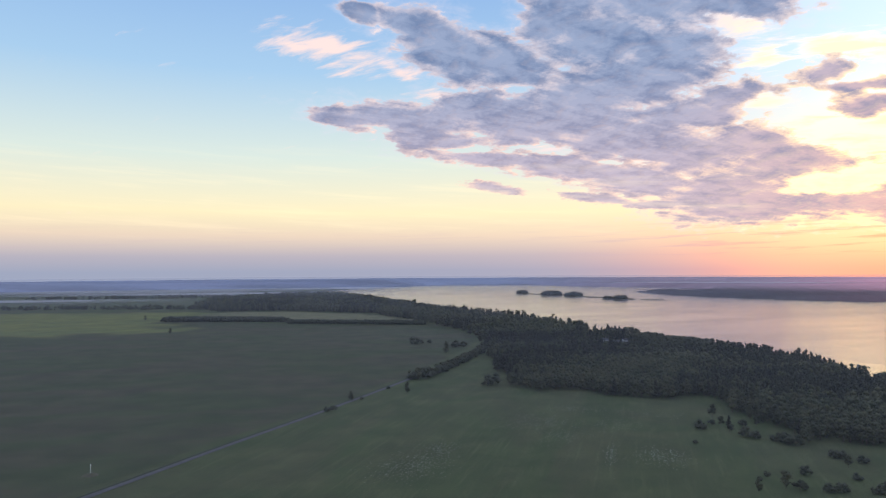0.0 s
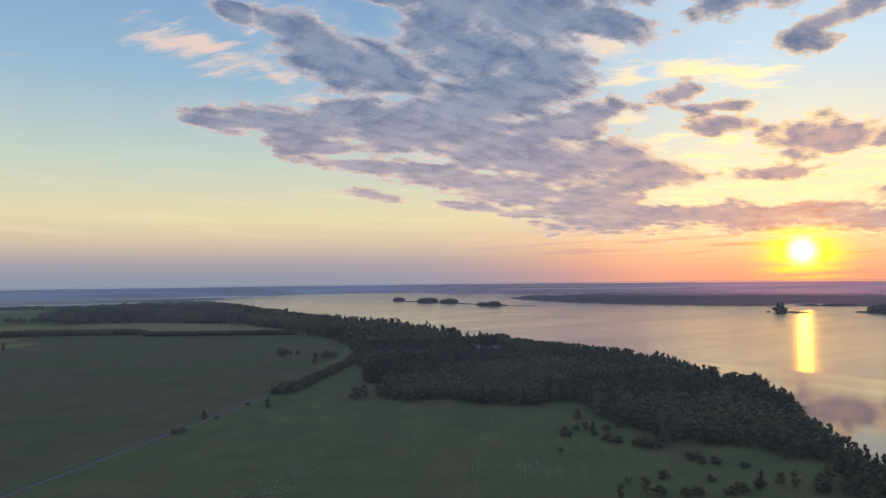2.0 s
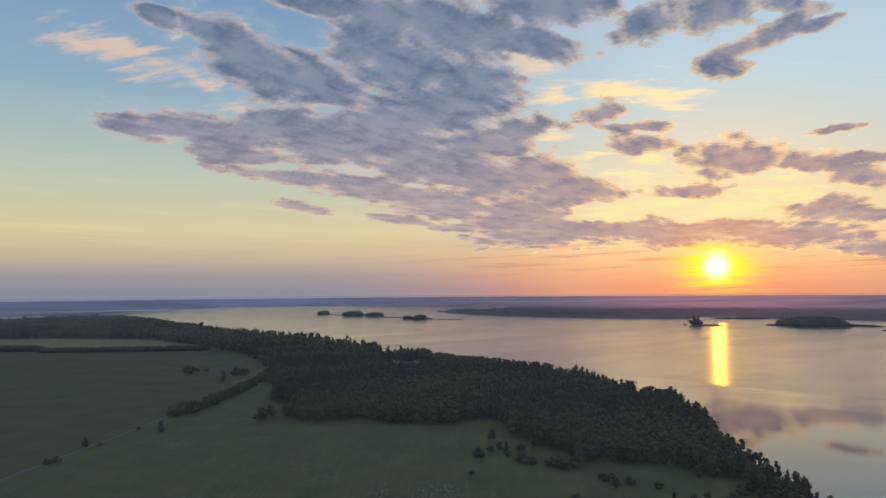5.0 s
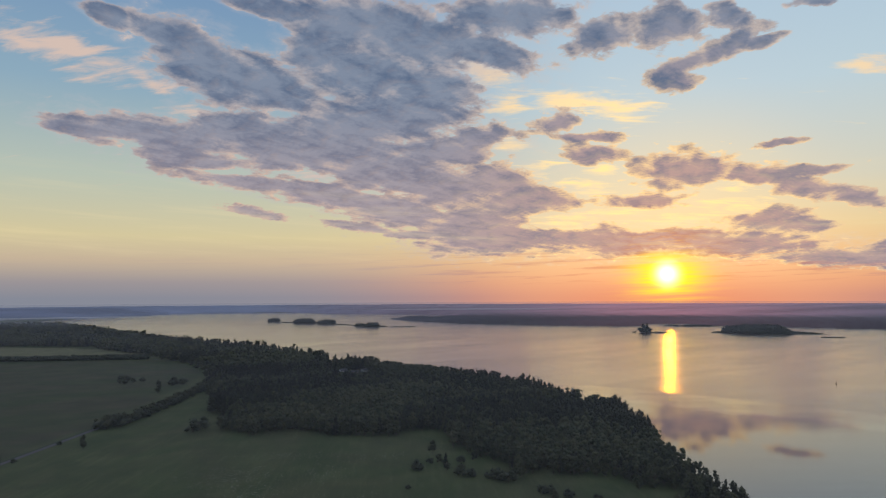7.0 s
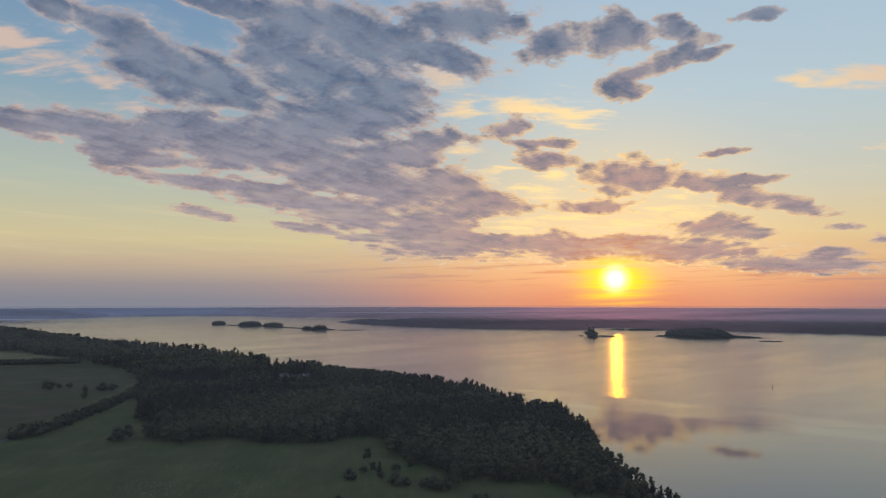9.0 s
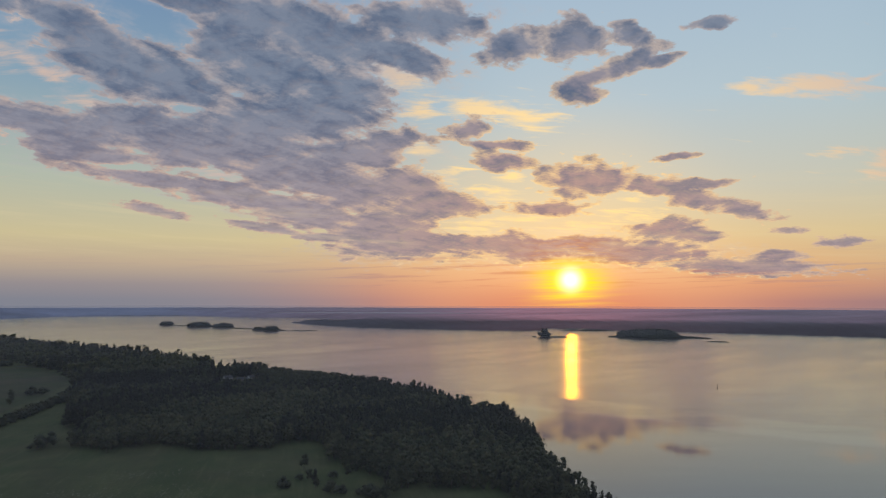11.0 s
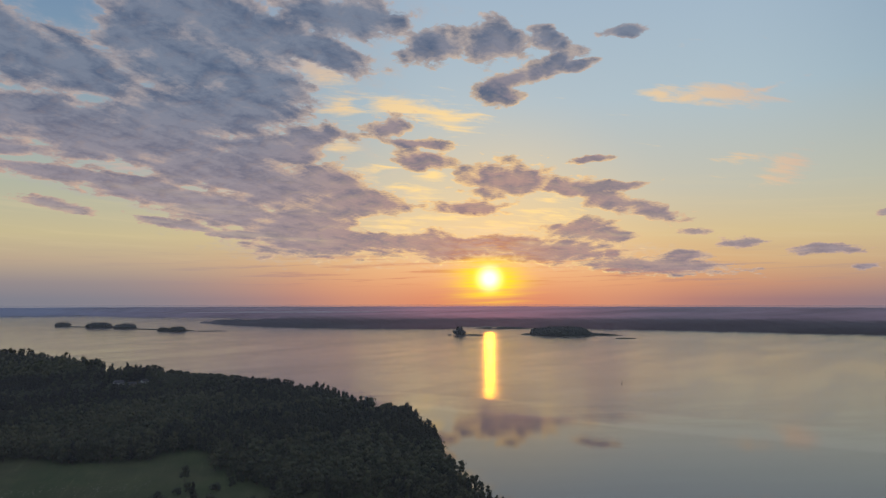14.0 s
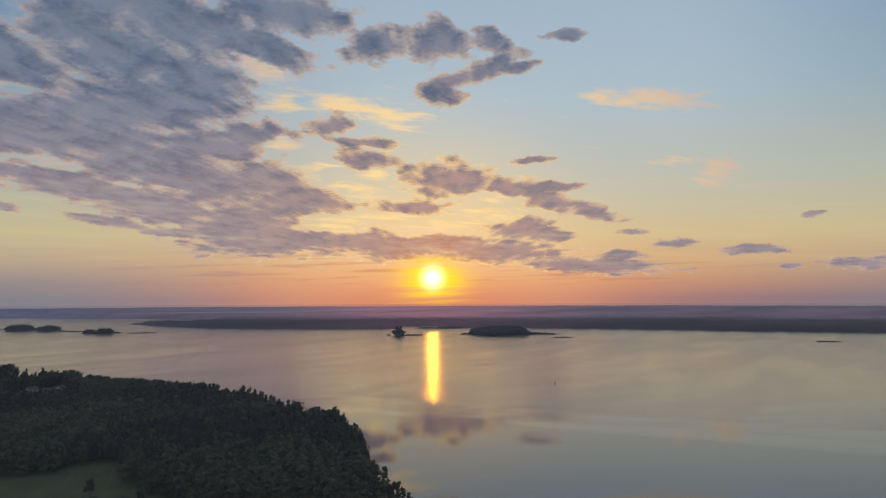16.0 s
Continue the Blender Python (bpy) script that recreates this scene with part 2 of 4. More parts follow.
PALE = [(-8.8, 17.9, 4.5, 1.25, -12), (-12.2, 18.0, 2.1, 0.83, -5), (-3.1, 16.3, 2.2, 0.66, -25), (-0.6, 14.6, 1.8, 0.34, 0),
    (23.3, 18.5, 3.0, 1.06, -25), (30.8, 15.9, 3.5, 0.89, -8), (34.5, 15.2, 2.7, 1.23, -15), (25.7, 15.5, 1.6, 0.72, 0), (52.6, 16.2, 1.7, 0.57, 0),
    (56.6, 15.6, 3.9, 0.78, -8), (59.9, 15.8, 1.9, 0.25, 6), (61.0, 9.7, 1.7, 1.13, 20), (58.2, 10.8, 1.5, 0.4, 0)]
GOLD = [(23.1, 18.7, 2.4, 0.8, -25), (28.4, 10.5, 2.1, 1.11, 0), (30.2, 6.2, 3.2, 1.02, 0), (34.5, 6.7, 3.8, 0.59, 0), (38.5, 6.1, 3.2, 0.9, 0),
    (42.9, 7.0, 3.4, 0.74, -4), (43.3, 8.3, 2.8, 0.39, -4), (32.1, 8.9, 3.2, 0.92, -10), (25.6, 12.5, 1.9, 0.64, 0), (16.1, 8.5, 2.8, 0.47, -4),
    (9.5, 9.9, 3.2, 0.41, -4), (33.0, 10.3, 1.8, 0.64, 0)]
build_world()

sun_data = bpy.data.lights.new("sun", "SUN")
sun_data.energy, sun_data.angle, sun_data.color = 0.10, radians(0.55), (1.0, 0.36, 0.005)
sun_lamp = new("sun", sun_data)
sun_lamp.matrix_world = look((0, 0, 0), tuple(-bearing(SUN_AZ, SUN_EL)))

# ---- materials ----


def material(name, rough=0.9):
    m = bpy.data.materials.new(name)
    m.use_nodes = True
    n = Nodes(m.node_tree)
    b = m.node_tree.nodes["Principled BSDF"]
    b.inputs["Roughness"].default_value = rough
    return m, n, b


def where(n):
    return n.add("ShaderNodeNewGeometry").outputs["Position"]


def bump(n, b, height, strength, distance):
    k = n.add("ShaderNodeBump")
    n.put(k.inputs["Height"], height)
    k.inputs["Strength"].default_value, k.inputs["Distance"].default_value = strength, distance
    n.put(b.inputs["Normal"], k.outputs[0])


def field_tint(n, p, a, b_, c, along, rows=0.0):
    """Grass or crop: two tints in broad drifts, a third in small tufts, faint rows along one direction."""
    broad = n.noise(n.place(p, rot=along, size=(70, 190, 60)), 1.0, 5, 0.6, warp=0.8)
    mid = n.noise(n.place(p, rot=along, size=(9, 34, 9)), 1.0, 5, 0.65)
    col = n.mix(n.span(broad, 0.36, 0.64), a, b_)
    col = n.mix(n.math("MULTIPLY", n.span(mid, 0.45, 0.75), 0.6), col, c)
    if rows:
        line = n.noise(n.place(p, rot=along, size=(2.4, 60, 9)), 1.0, 3, 0.6)
        col = n.mix(n.math("MULTIPLY", n.span(line, 0.52, 0.72), rows), col, n.mix(1.0, c, (1.3, 1.3, 1.35), "MULTIPLY"))
    return col


def mat_ground():
    m, n, b = material("meadow_and_fields", 0.95)
    p = where(n)

    def share(name):
        return n.add("ShaderNodeAttribute", attribute_name=name).outputs["Fac"]

    col = field_tint(n, p, (0.081, 0.106, 0.045), (0.099, 0.106, 0.054), (0.118, 0.133, 0.064), -16, 0.35)
    col = n.mix(share("cropped"), col, field_tint(n, p, (0.075, 0.089, 0.045), (0.089, 0.084, 0.054), (0.064, 0.086, 0.040), -78))
    col = n.mix(share("young"), col, field_tint(n, p, (0.20, 0.205, 0.066), (0.155, 0.175, 0.066), (0.22, 0.21, 0.072), -80))
    col = n.mix(share("straw"), col, field_tint(n, p, (0.21, 0.195, 0.105), (0.17, 0.17, 0.09), (0.225, 0.205, 0.115), -80))
    col = n.mix(share("mud"), col, (0.10, 0.085, 0.06))
    tuft = n.noise(p, 0.9, 4, 0.7)
    blotch = n.noise(p, 0.03, 5, 0.6)
    col = n.mix(n.span(tuft, 0.2, 0.8), n.mix(1.0, col, (0.74, 0.74, 0.74), "MULTIPLY"), n.mix(1.0, col, (1.2, 1.2, 1.2), "MULTIPLY"))
    col = n.mix(n.span(blotch, 0.25, 0.75), n.mix(1.0, col, (0.80, 0.83, 0.82), "MULTIPLY"), n.mix(1.0, col, (1.14, 1.12, 1.1), "MULTIPLY"))
    n.put(b.inputs["Base Color"], col)
    b.inputs["Specular IOR Level"].default_value = 0.15
    bump(n, b, tuft, 0.6, 0.4)
    return m


def mat_leaf(name, a, b_, c):
    """Foliage: tint by stand, by tree and by clump."""
    m, n, b = material(name, 0.8)
    p = where(n)
    stand = n.noise(p, 0.02, 3, 0.5)
    tree = n.noise(p, 0.16, 2, 0.5)
    clump = n.add("ShaderNodeNewGeometry").outputs["Random Per Island"]
    each = n.add("ShaderNodeObjectInfo").outputs["Random"]
    col = n.mix(n.span(stand, 0.38, 0.62), a, b_)
    col = n.mix(n.math("MULTIPLY", n.span(tree, 0.42, 0.7), 0.7), col, c)
    k = n.math("MULTIPLY", n.span(clump, 0, 1, 0.84, 1.16, False), n.span(each, 0, 1, 0.8, 1.2, False))
    v = n.add("ShaderNodeCombineXYZ")
    for s in v.inputs:
        n.put(s, k)
    n.put(b.inputs["Base Color"], n.mix(1.0, col, v.outputs[0], "MULTIPLY"))
    b.inputs["Specular IOR Level"].default_value = 0.2
    return m


def mat_plain(name, a, b_, scale, rough=0.8, relief=0.0, metal=0.0):
    m, n, b = material(name, rough)
    p = where(n)
    s = n.noise(p, scale, 5, 0.6)
    n.put(b.inputs["Base Color"], n.mix(n.span(s, 0.3, 0.7), a, b_))
    b.inputs["Metallic"].default_value = metal
    if relief:
        bump(n, b, s, 0.5, relief)
    return m


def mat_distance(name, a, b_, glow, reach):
    """Far woods, with the haze of the evening air painted on as emission that deepens with distance."""
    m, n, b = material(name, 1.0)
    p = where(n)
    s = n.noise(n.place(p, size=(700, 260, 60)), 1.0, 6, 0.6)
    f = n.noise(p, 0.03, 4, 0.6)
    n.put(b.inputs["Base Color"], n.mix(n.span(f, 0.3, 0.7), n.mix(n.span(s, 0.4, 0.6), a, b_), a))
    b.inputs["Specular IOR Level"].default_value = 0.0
    # painted air haze: emission grows with distance, in steps behind the near peninsula
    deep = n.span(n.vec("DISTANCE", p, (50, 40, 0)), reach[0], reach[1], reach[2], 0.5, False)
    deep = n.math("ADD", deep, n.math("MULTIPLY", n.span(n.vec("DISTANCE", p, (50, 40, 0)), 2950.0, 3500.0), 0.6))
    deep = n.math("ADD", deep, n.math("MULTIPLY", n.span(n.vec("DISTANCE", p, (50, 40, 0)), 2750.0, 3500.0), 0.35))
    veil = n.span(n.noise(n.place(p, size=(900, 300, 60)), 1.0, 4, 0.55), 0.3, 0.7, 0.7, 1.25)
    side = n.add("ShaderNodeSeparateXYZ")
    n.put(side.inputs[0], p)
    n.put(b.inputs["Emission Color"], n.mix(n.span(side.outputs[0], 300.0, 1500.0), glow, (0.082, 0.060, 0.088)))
    # redder, stronger emission below the sun imitates sunlit haze
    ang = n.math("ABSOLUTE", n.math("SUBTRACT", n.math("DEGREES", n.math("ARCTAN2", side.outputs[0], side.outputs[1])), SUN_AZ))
    haze_flush = n.math("MULTIPLY", n.span(ang, 16.0, 0.0), 1.1)
    n.put(b.inputs["Emission Strength"], n.math("MULTIPLY", n.math("MULTIPLY", deep, veil), n.math("ADD", 1.0, haze_flush)))
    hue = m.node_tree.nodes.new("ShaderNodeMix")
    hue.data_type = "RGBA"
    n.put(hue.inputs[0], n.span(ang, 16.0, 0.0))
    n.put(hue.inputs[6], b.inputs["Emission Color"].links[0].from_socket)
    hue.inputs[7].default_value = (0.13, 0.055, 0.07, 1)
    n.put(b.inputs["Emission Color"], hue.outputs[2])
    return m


def mat_water():
    m, n, b = material("lake_water", 0.1)
    p = where(n)
    b.inputs["Base Color"].default_value = (0.068, 0.036, 0.036, 1)
    b.inputs["Specular Tint"].default_value = (1.0, 0.90, 0.91, 1)
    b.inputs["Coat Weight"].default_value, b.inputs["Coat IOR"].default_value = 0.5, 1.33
    # the lee of the shore lies calm behind a slick; farther out the wind ruffles it in long drifts
    sep = n.add("ShaderNodeSeparateXYZ")
    n.put(sep.inputs[0], p)
    drift = n.noise(n.place(p, rot=20, size=(420, 90, 90)), 1.0, 5, 0.6, warp=0.8)
    wobble = n.math("MULTIPLY", n.math("SUBTRACT", n.noise(n.place(p, rot=-64, size=(110, 60, 60)), 1.0, 3, 0.5), 0.5), 46.0)
    out = n.math("ADD", n.math("ADD", n.math("MULTIPLY", sep.outputs[0], 0.90), n.math("MULTIPLY", sep.outputs[1], 0.435)), wobble)
    calm_line = n.math("MULTIPLY", n.span(out, 646.0, 656.0), n.span(out, 692.0, 672.0))
    ruffled = n.span(out, 720.0, 742.0)
    narrow = n.noise(n.place(p, rot=-28, size=(260, 20, 20)), 1.0, 5, 0.62, warp=0.8)
    streaks = n.math("MULTIPLY", n.span(drift, 0.36, 0.62), n.span(narrow, 0.3, 0.65, 0.4, 1.0))
    rough = n.math("ADD", n.span(out, 560.0, 650.0, 0.025, 0.05), n.math("MULTIPLY", ruffled, n.math("ADD", n.span(out, 1100.0, 1800.0, 0.10, 0.15), n.math("MULTIPLY", streaks, 0.05))))
    rough = n.math("SUBTRACT", rough, n.math("MULTIPLY", calm_line, 0.03))
    n.put(b.inputs["Roughness"], rough)
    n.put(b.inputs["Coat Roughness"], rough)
    swell = n.noise(n.place(p, rot=-34, size=(16, 4, 4)), 1.0, 4, 0.6)
    chop = n.noise(n.place(p, rot=-42, size=(3.0, 1.0, 1.0)), 1.0, 4, 0.65)
    gust = n.noise(n.place(p, rot=-26, size=(90, 18, 18)), 1.0, 5, 0.65)
    height = n.math("ADD", n.math("ADD", n.math("MULTIPLY", swell, 0.45), n.math("MULTIPLY", chop, 0.2)), n.math("MULTIPLY", gust, 1.3))
    # long bright and dark reflection streaks, painted on by noise
    fan_sheen = n.noise(n.place(p, rot=-14, size=(900, 64, 64)), 1.0, 5, 0.6, warp=1.2)
    fan_sheen = n.math("MULTIPLY", n.span(fan_sheen, 0.43, 0.57), n.span(out, 720.0, 900.0))
    # sheen of slicks painted in long thin lines, with a lively edge where the wind comes in
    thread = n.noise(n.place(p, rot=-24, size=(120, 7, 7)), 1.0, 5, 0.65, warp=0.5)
    slick_sheen = n.math("ADD", n.math("MULTIPLY", n.span(narrow, 0.40, 0.62), 0.6), n.math("MULTIPLY", n.span(thread, 0.50, 0.60), n.span(out, 1200.0, 1900.0, 0.7, 0.35)))
    slick_sheen = n.math("MULTIPLY", slick_sheen, n.span(out, 640.0, 740.0, 0.15, 1.0))
    # stronger reflection on streaks and calm line is put in through the IOR
    n.put(b.inputs["IOR"], n.math("ADD", n.math("ADD", n.math("MULTIPLY_ADD", fan_sheen, 0.17, 1.34), n.math("MULTIPLY", slick_sheen, 0.30)), n.math("MULTIPLY", calm_line, 0.22)))
    lively = n.math("MULTIPLY", n.math("MULTIPLY", n.span(out, 655.0, 690.0), n.span(out, 745.0, 715.0)), n.span(thread, 0.36, 0.56))
    lively = n.math("MULTIPLY", lively, n.span(sep.outputs[1], 380.0, 500.0))
    k = n.add("ShaderNodeBump")
    n.put(k.inputs["Height"], height)
    n.put(k.inputs["Strength"], n.math("ADD", n.math("ADD", n.span(out, 560.0, 690.0, 0.03, 0.09), n.math("MULTIPLY", lively, 0.45)), n.math("MULTIPLY", ruffled, n.math("ADD", n.span(narrow, 0.46, 0.66, 0.05, 0.36), n.math("MULTIPLY", streaks, 0.45)))))
    k.inputs["Distance"].default_value = 0.26
    n.put(b.inputs["Normal"], k.outputs[0])
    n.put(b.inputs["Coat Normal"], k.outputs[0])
    return m


def mat_haze(name, low, high, tint, veil_size):
    """Thin evening haze and mist painted on see-through sheets, denser with distance from the meadow."""
    m = bpy.data.materials.new(name)
    m.use_nodes = True
    n = Nodes(m.node_tree)
    m.node_tree.nodes.clear()
    p = where(n)
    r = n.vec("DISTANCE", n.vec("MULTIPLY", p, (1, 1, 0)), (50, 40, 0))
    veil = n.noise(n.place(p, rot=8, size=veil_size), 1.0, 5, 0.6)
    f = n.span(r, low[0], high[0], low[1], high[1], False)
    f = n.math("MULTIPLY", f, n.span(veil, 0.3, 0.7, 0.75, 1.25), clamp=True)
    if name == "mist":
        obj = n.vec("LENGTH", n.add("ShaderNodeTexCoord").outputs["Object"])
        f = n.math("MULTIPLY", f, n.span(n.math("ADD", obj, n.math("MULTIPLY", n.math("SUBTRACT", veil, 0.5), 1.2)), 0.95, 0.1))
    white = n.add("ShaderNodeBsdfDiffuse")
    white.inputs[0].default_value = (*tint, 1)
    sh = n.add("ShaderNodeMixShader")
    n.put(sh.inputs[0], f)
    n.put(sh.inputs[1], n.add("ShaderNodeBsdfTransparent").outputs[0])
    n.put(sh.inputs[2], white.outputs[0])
    n.put(n.add("ShaderNodeOutputMaterial").inputs[0], sh.outputs[0])
    return m


GROUND = mat_ground()
PINE = mat_leaf("pine_needles", (0.037, 0.040, 0.029), (0.051, 0.052, 0.034), (0.064, 0.062, 0.040))
BIRCH = mat_leaf("birch_leaves", (0.057, 0.062, 0.037), (0.078, 0.079, 0.045), (0.101, 0.099, 0.053))
BUSH = mat_leaf("willow_leaves", (0.056, 0.062, 0.042), (0.066, 0.070, 0.045), (0.074, 0.076, 0.047))
BARK = mat_plain("bark", (0.07, 0.05, 0.035), (0.16, 0.13, 0.10), 0.8, 0.95, 0.05)
ROAD = mat_plain("worn_asphalt", (0.076, 0.072, 0.076), (0.112, 0.108, 0.112), 0.25, 0.9, 0.02)
VERGE = mat_plain("ditch_grass", (0.028, 0.038, 0.020), (0.045, 0.055, 0.028), 0.4, 0.95, 0.1)
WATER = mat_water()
FAR = mat_distance("hazed_far_woods", (0.034, 0.036, 0.036), (0.052, 0.052, 0.046), (0.050, 0.064, 0.116), (1700, 4700, 0.16))
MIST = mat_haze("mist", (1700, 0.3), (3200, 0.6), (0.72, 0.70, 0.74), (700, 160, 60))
# pale blue of the air, painted on one sheet to lighten what lies below
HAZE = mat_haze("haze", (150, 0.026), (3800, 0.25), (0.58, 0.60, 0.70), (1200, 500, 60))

# ---- plan: shoreline, islands, woods ----
CENTRE = Vector((50.0, 40.0, 0.0))
WATER_Z = -1.5


def smooth_line(points, per=6):
    """A rounded line through plan points."""
    pts = [Vector(p) for p in points]
    pts = [pts[0] * 2 - pts[1]] + pts + [pts[-1] * 2 - pts[-2]]
    out = []
    for i in range(1, len(pts) - 2):
        a, b, c, d = pts[i - 1:i + 3]
        for k in range(per):
            t = k / per
            out.append(0.5 * (2 * b + (c - a) * t + (2 * a - 5 * b + 4 * c - d) * t * t + (3 * b - a - 3 * c + d) * t ** 3))
    out.append(pts[-2])
    return np.array([tuple(p) for p in out])


NEAR_SHORE = smooth_line([(420, -600), (300, 60), (264, 230), (289, 310), (318, 395), (358, 490), (379, 553), (377, 625), (358, 745), (312, 875),
                          (262, 985), (222, 1090), (150, 1320), (36, 1560), (-100, 1940), (-330, 2560), (-520, 3150), (-575, 3480)])
FAR_SHORE = smooth_line([(-470, 3800), (-330, 4200), (-110, 4560), (-90, 4720), (300, 4760), (640, 4700), (705, 4500), (900, 4150), (1130, 3850), (1300, 3640), (1330, 3420),
                         (1210, 3120), (1060, 2920), (955, 2975), (884, 3095), (880, 2990), (945, 2580), (1085, 2295), (1311, 2069), (1470, 2010), (1560, 2110), (1700, 2060), (1690, 1860),
                         (1810, 1705), (1970, 1425), (2229, 929), (2500, 300), (2600, -600)])
LAKE = np.concatenate([NEAR_SHORE, FAR_SHORE])
# centre, half sizes, turn, height of the trees, share of the length that they cover
ISLANDS = [(356, 2960, 27, 24, -8, 15, 1.0), (448, 2748, 44, 34, -8, 17, 1.0), (516, 2652, 38, 32, -10, 16, 1.0), (400, 2850, 60, 9, -60, 2.2, 1.0), (553, 2520, 96, 9, -62, 2.6, 1.0),
           (578, 2362, 18, 15, -12, 12, 1.0), (612, 2324, 28, 22, -13, 15, 1.0), (648, 2318, 13, 8, -13, 3, 1.0), (700, 2262, 42, 9, -20, 1.4, 1.0)]
SUNSET_ISLANDS = [(1206, 1628, 15, 12, -38, 23, 0.3), (1230, 1602, 32, 8, -42, 3.0, 1.0), (1183, 1650, 6, 5, 0, 3, 1.0),
           (1476, 1492, 104, 118, -44, 19, 0.4), (1526, 1404, 48, 14, -52, 4, 1.0), (1385, 1525, 40, 9, -40, 2.5, 1.0),
           (1452, 1256, 26, 8, -40, 1.2, 1.0), (1570, 1890, 92, 22, -38, 6, 0.6), (1765, 735, 24, 7, -60, 1.2, 1.0)]


def signed_distance(poly, x, y):
    """Metres inside (positive) or outside (negative) a closed plan outline."""
    best, inside = np.full(x.shape, 1e12), np.zeros(x.shape, bool)
    a = poly
    b = np.roll(poly, -1, axis=0)
    for (ax, ay), (bx, by) in zip(a, b):
        dx, dy = bx - ax, by - ay
        t = np.clip(((x - ax) * dx + (y - ay) * dy) / (dx * dx + dy * dy + 1e-9), 0, 1)
        best = np.minimum(best, (x - ax - t * dx) ** 2 + (y - ay - t * dy) ** 2)
        if ay != by:
            inside ^= ((ay > y) != (by > y)) & (x < (bx - ax) * (y - ay) / (by - ay) + ax)
    return np.where(inside, 1, -1) * np.sqrt(best)


def land_distance(x, y):
    """Metres from the water's edge, positive on land."""
    wob = 6 * np.sin(x * 0.045 + 1.3 * np.sin(y * 0.021)) + 5 * np.sin(y * 0.06 + 2 * np.sin(x * 0.017))
    d = -signed_distance(LAKE, x, y)
    r = np.hypot(x - CENTRE.x, y - CENTRE.y)
    d = d + wob * np.clip(r / 1500, 0.25, 1.0)
    return d


def step(a, b, v):
    t = np.clip((v - a) / (b - a), 0, 1)
    return t * t * (3 - 2 * t)


def land_height(x, y, d):
    r = np.hypot(x - CENTRE.x, y - CENTRE.y)
    roll = 0.8 * np.sin(x * 0.006 + 1) * np.sin(y * 0.005) + 0.5 * np.sin(x * 0.017 + y * 0.011)
    z = roll * step(1900, 2700, r) + 32 * step(3300, 4860, r) * step(0, 170, d)
    w = np.maximum(8, r * 0.011)
    bank = step(-0.7 * w, w, d)
    return -4 + (z + 4) * bank


def mesh_object(name, verts, faces, mat, parent=None):
    me = bpy.data.meshes.new(name)
    verts = np.asarray(verts, dtype=np.float32)
    faces = np.asarray(faces, dtype=np.int32)
    me.vertices.add(len(verts))
    me.vertices.foreach_set("co", verts.ravel())
    me.loops.add(faces.size)
    me.loops.foreach_set("vertex_index", faces.ravel())
    me.polygons.add(len(faces))
    me.polygons.foreach_set("loop_start", np.arange(0, faces.size, faces.shape[1], dtype=np.int32))
    me.update(calc_edges=True)
    me.validate()
    for m in (mat if isinstance(mat, (list, tuple)) else [mat]):
        me.materials.append(m)
    ob = new(name, me)
    ob.parent = parent
    return ob


def shade_smooth(ob):
    me = ob.data
    me.polygons.foreach_set("use_smooth", np.ones(len(me.polygons), bool))
    return ob


def polar_grid(azimuths, radii):
    a, r = np.meshgrid(np.radians(azimuths), radii, indexing="ij")
    return CENTRE.x + np.sin(a) * r, CENTRE.y + np.cos(a) * r, a, r


def grid_faces(na, nr, keep=None):
    i, j = np.meshgrid(np.arange(na - 1), np.arange(nr - 1), indexing="ij")
    q = i * nr + j
    f = np.stack([q, q + nr, q + nr + 1, q + 1], -1)
    if keep is not None:
        k = keep[:-1, :-1] | keep[1:, :-1] | keep[1:, 1:] | keep[:-1, 1:]
        f = f[k]
    return f.reshape(-1, 4)[:, ::-1]


VIEW_AZ = np.concatenate([np.arange(-180, -40, 5.0), np.arange(-40, 80, 0.22), np.arange(80, 180.1, 5.0)])
RADII = np.concatenate([[0.5, 40, 90], 130 * 1.0128 ** np.arange(0, 286)])
RADII = np.append(RADII[RADII < 4900], 4925)


FIELDS = [("cropped", [(-172, 300), (-114, 445), (-58, 585), (-28, 655), (2, 760), (32, 880), (48, 980), (46, 1080), (16, 1180), (-30, 1240), (-300, 1320),
                       (-560, 1370), (-760, 1250), (-1100, 700), (-500, 200)], 5),
          ("young", [(-420, 1150), (-640, 1090), (-1300, 950), (-1700, 1300), (-1400, 1620), (-900, 1680), (-560, 1690), (-575, 1500), (-560, 1350)], 45),
          ("straw", [(-545, 1410), (-300, 1390), (-60, 1330), (-40, 1360), (-170, 1580), (-390, 1700), (-540, 1670)], 14)]


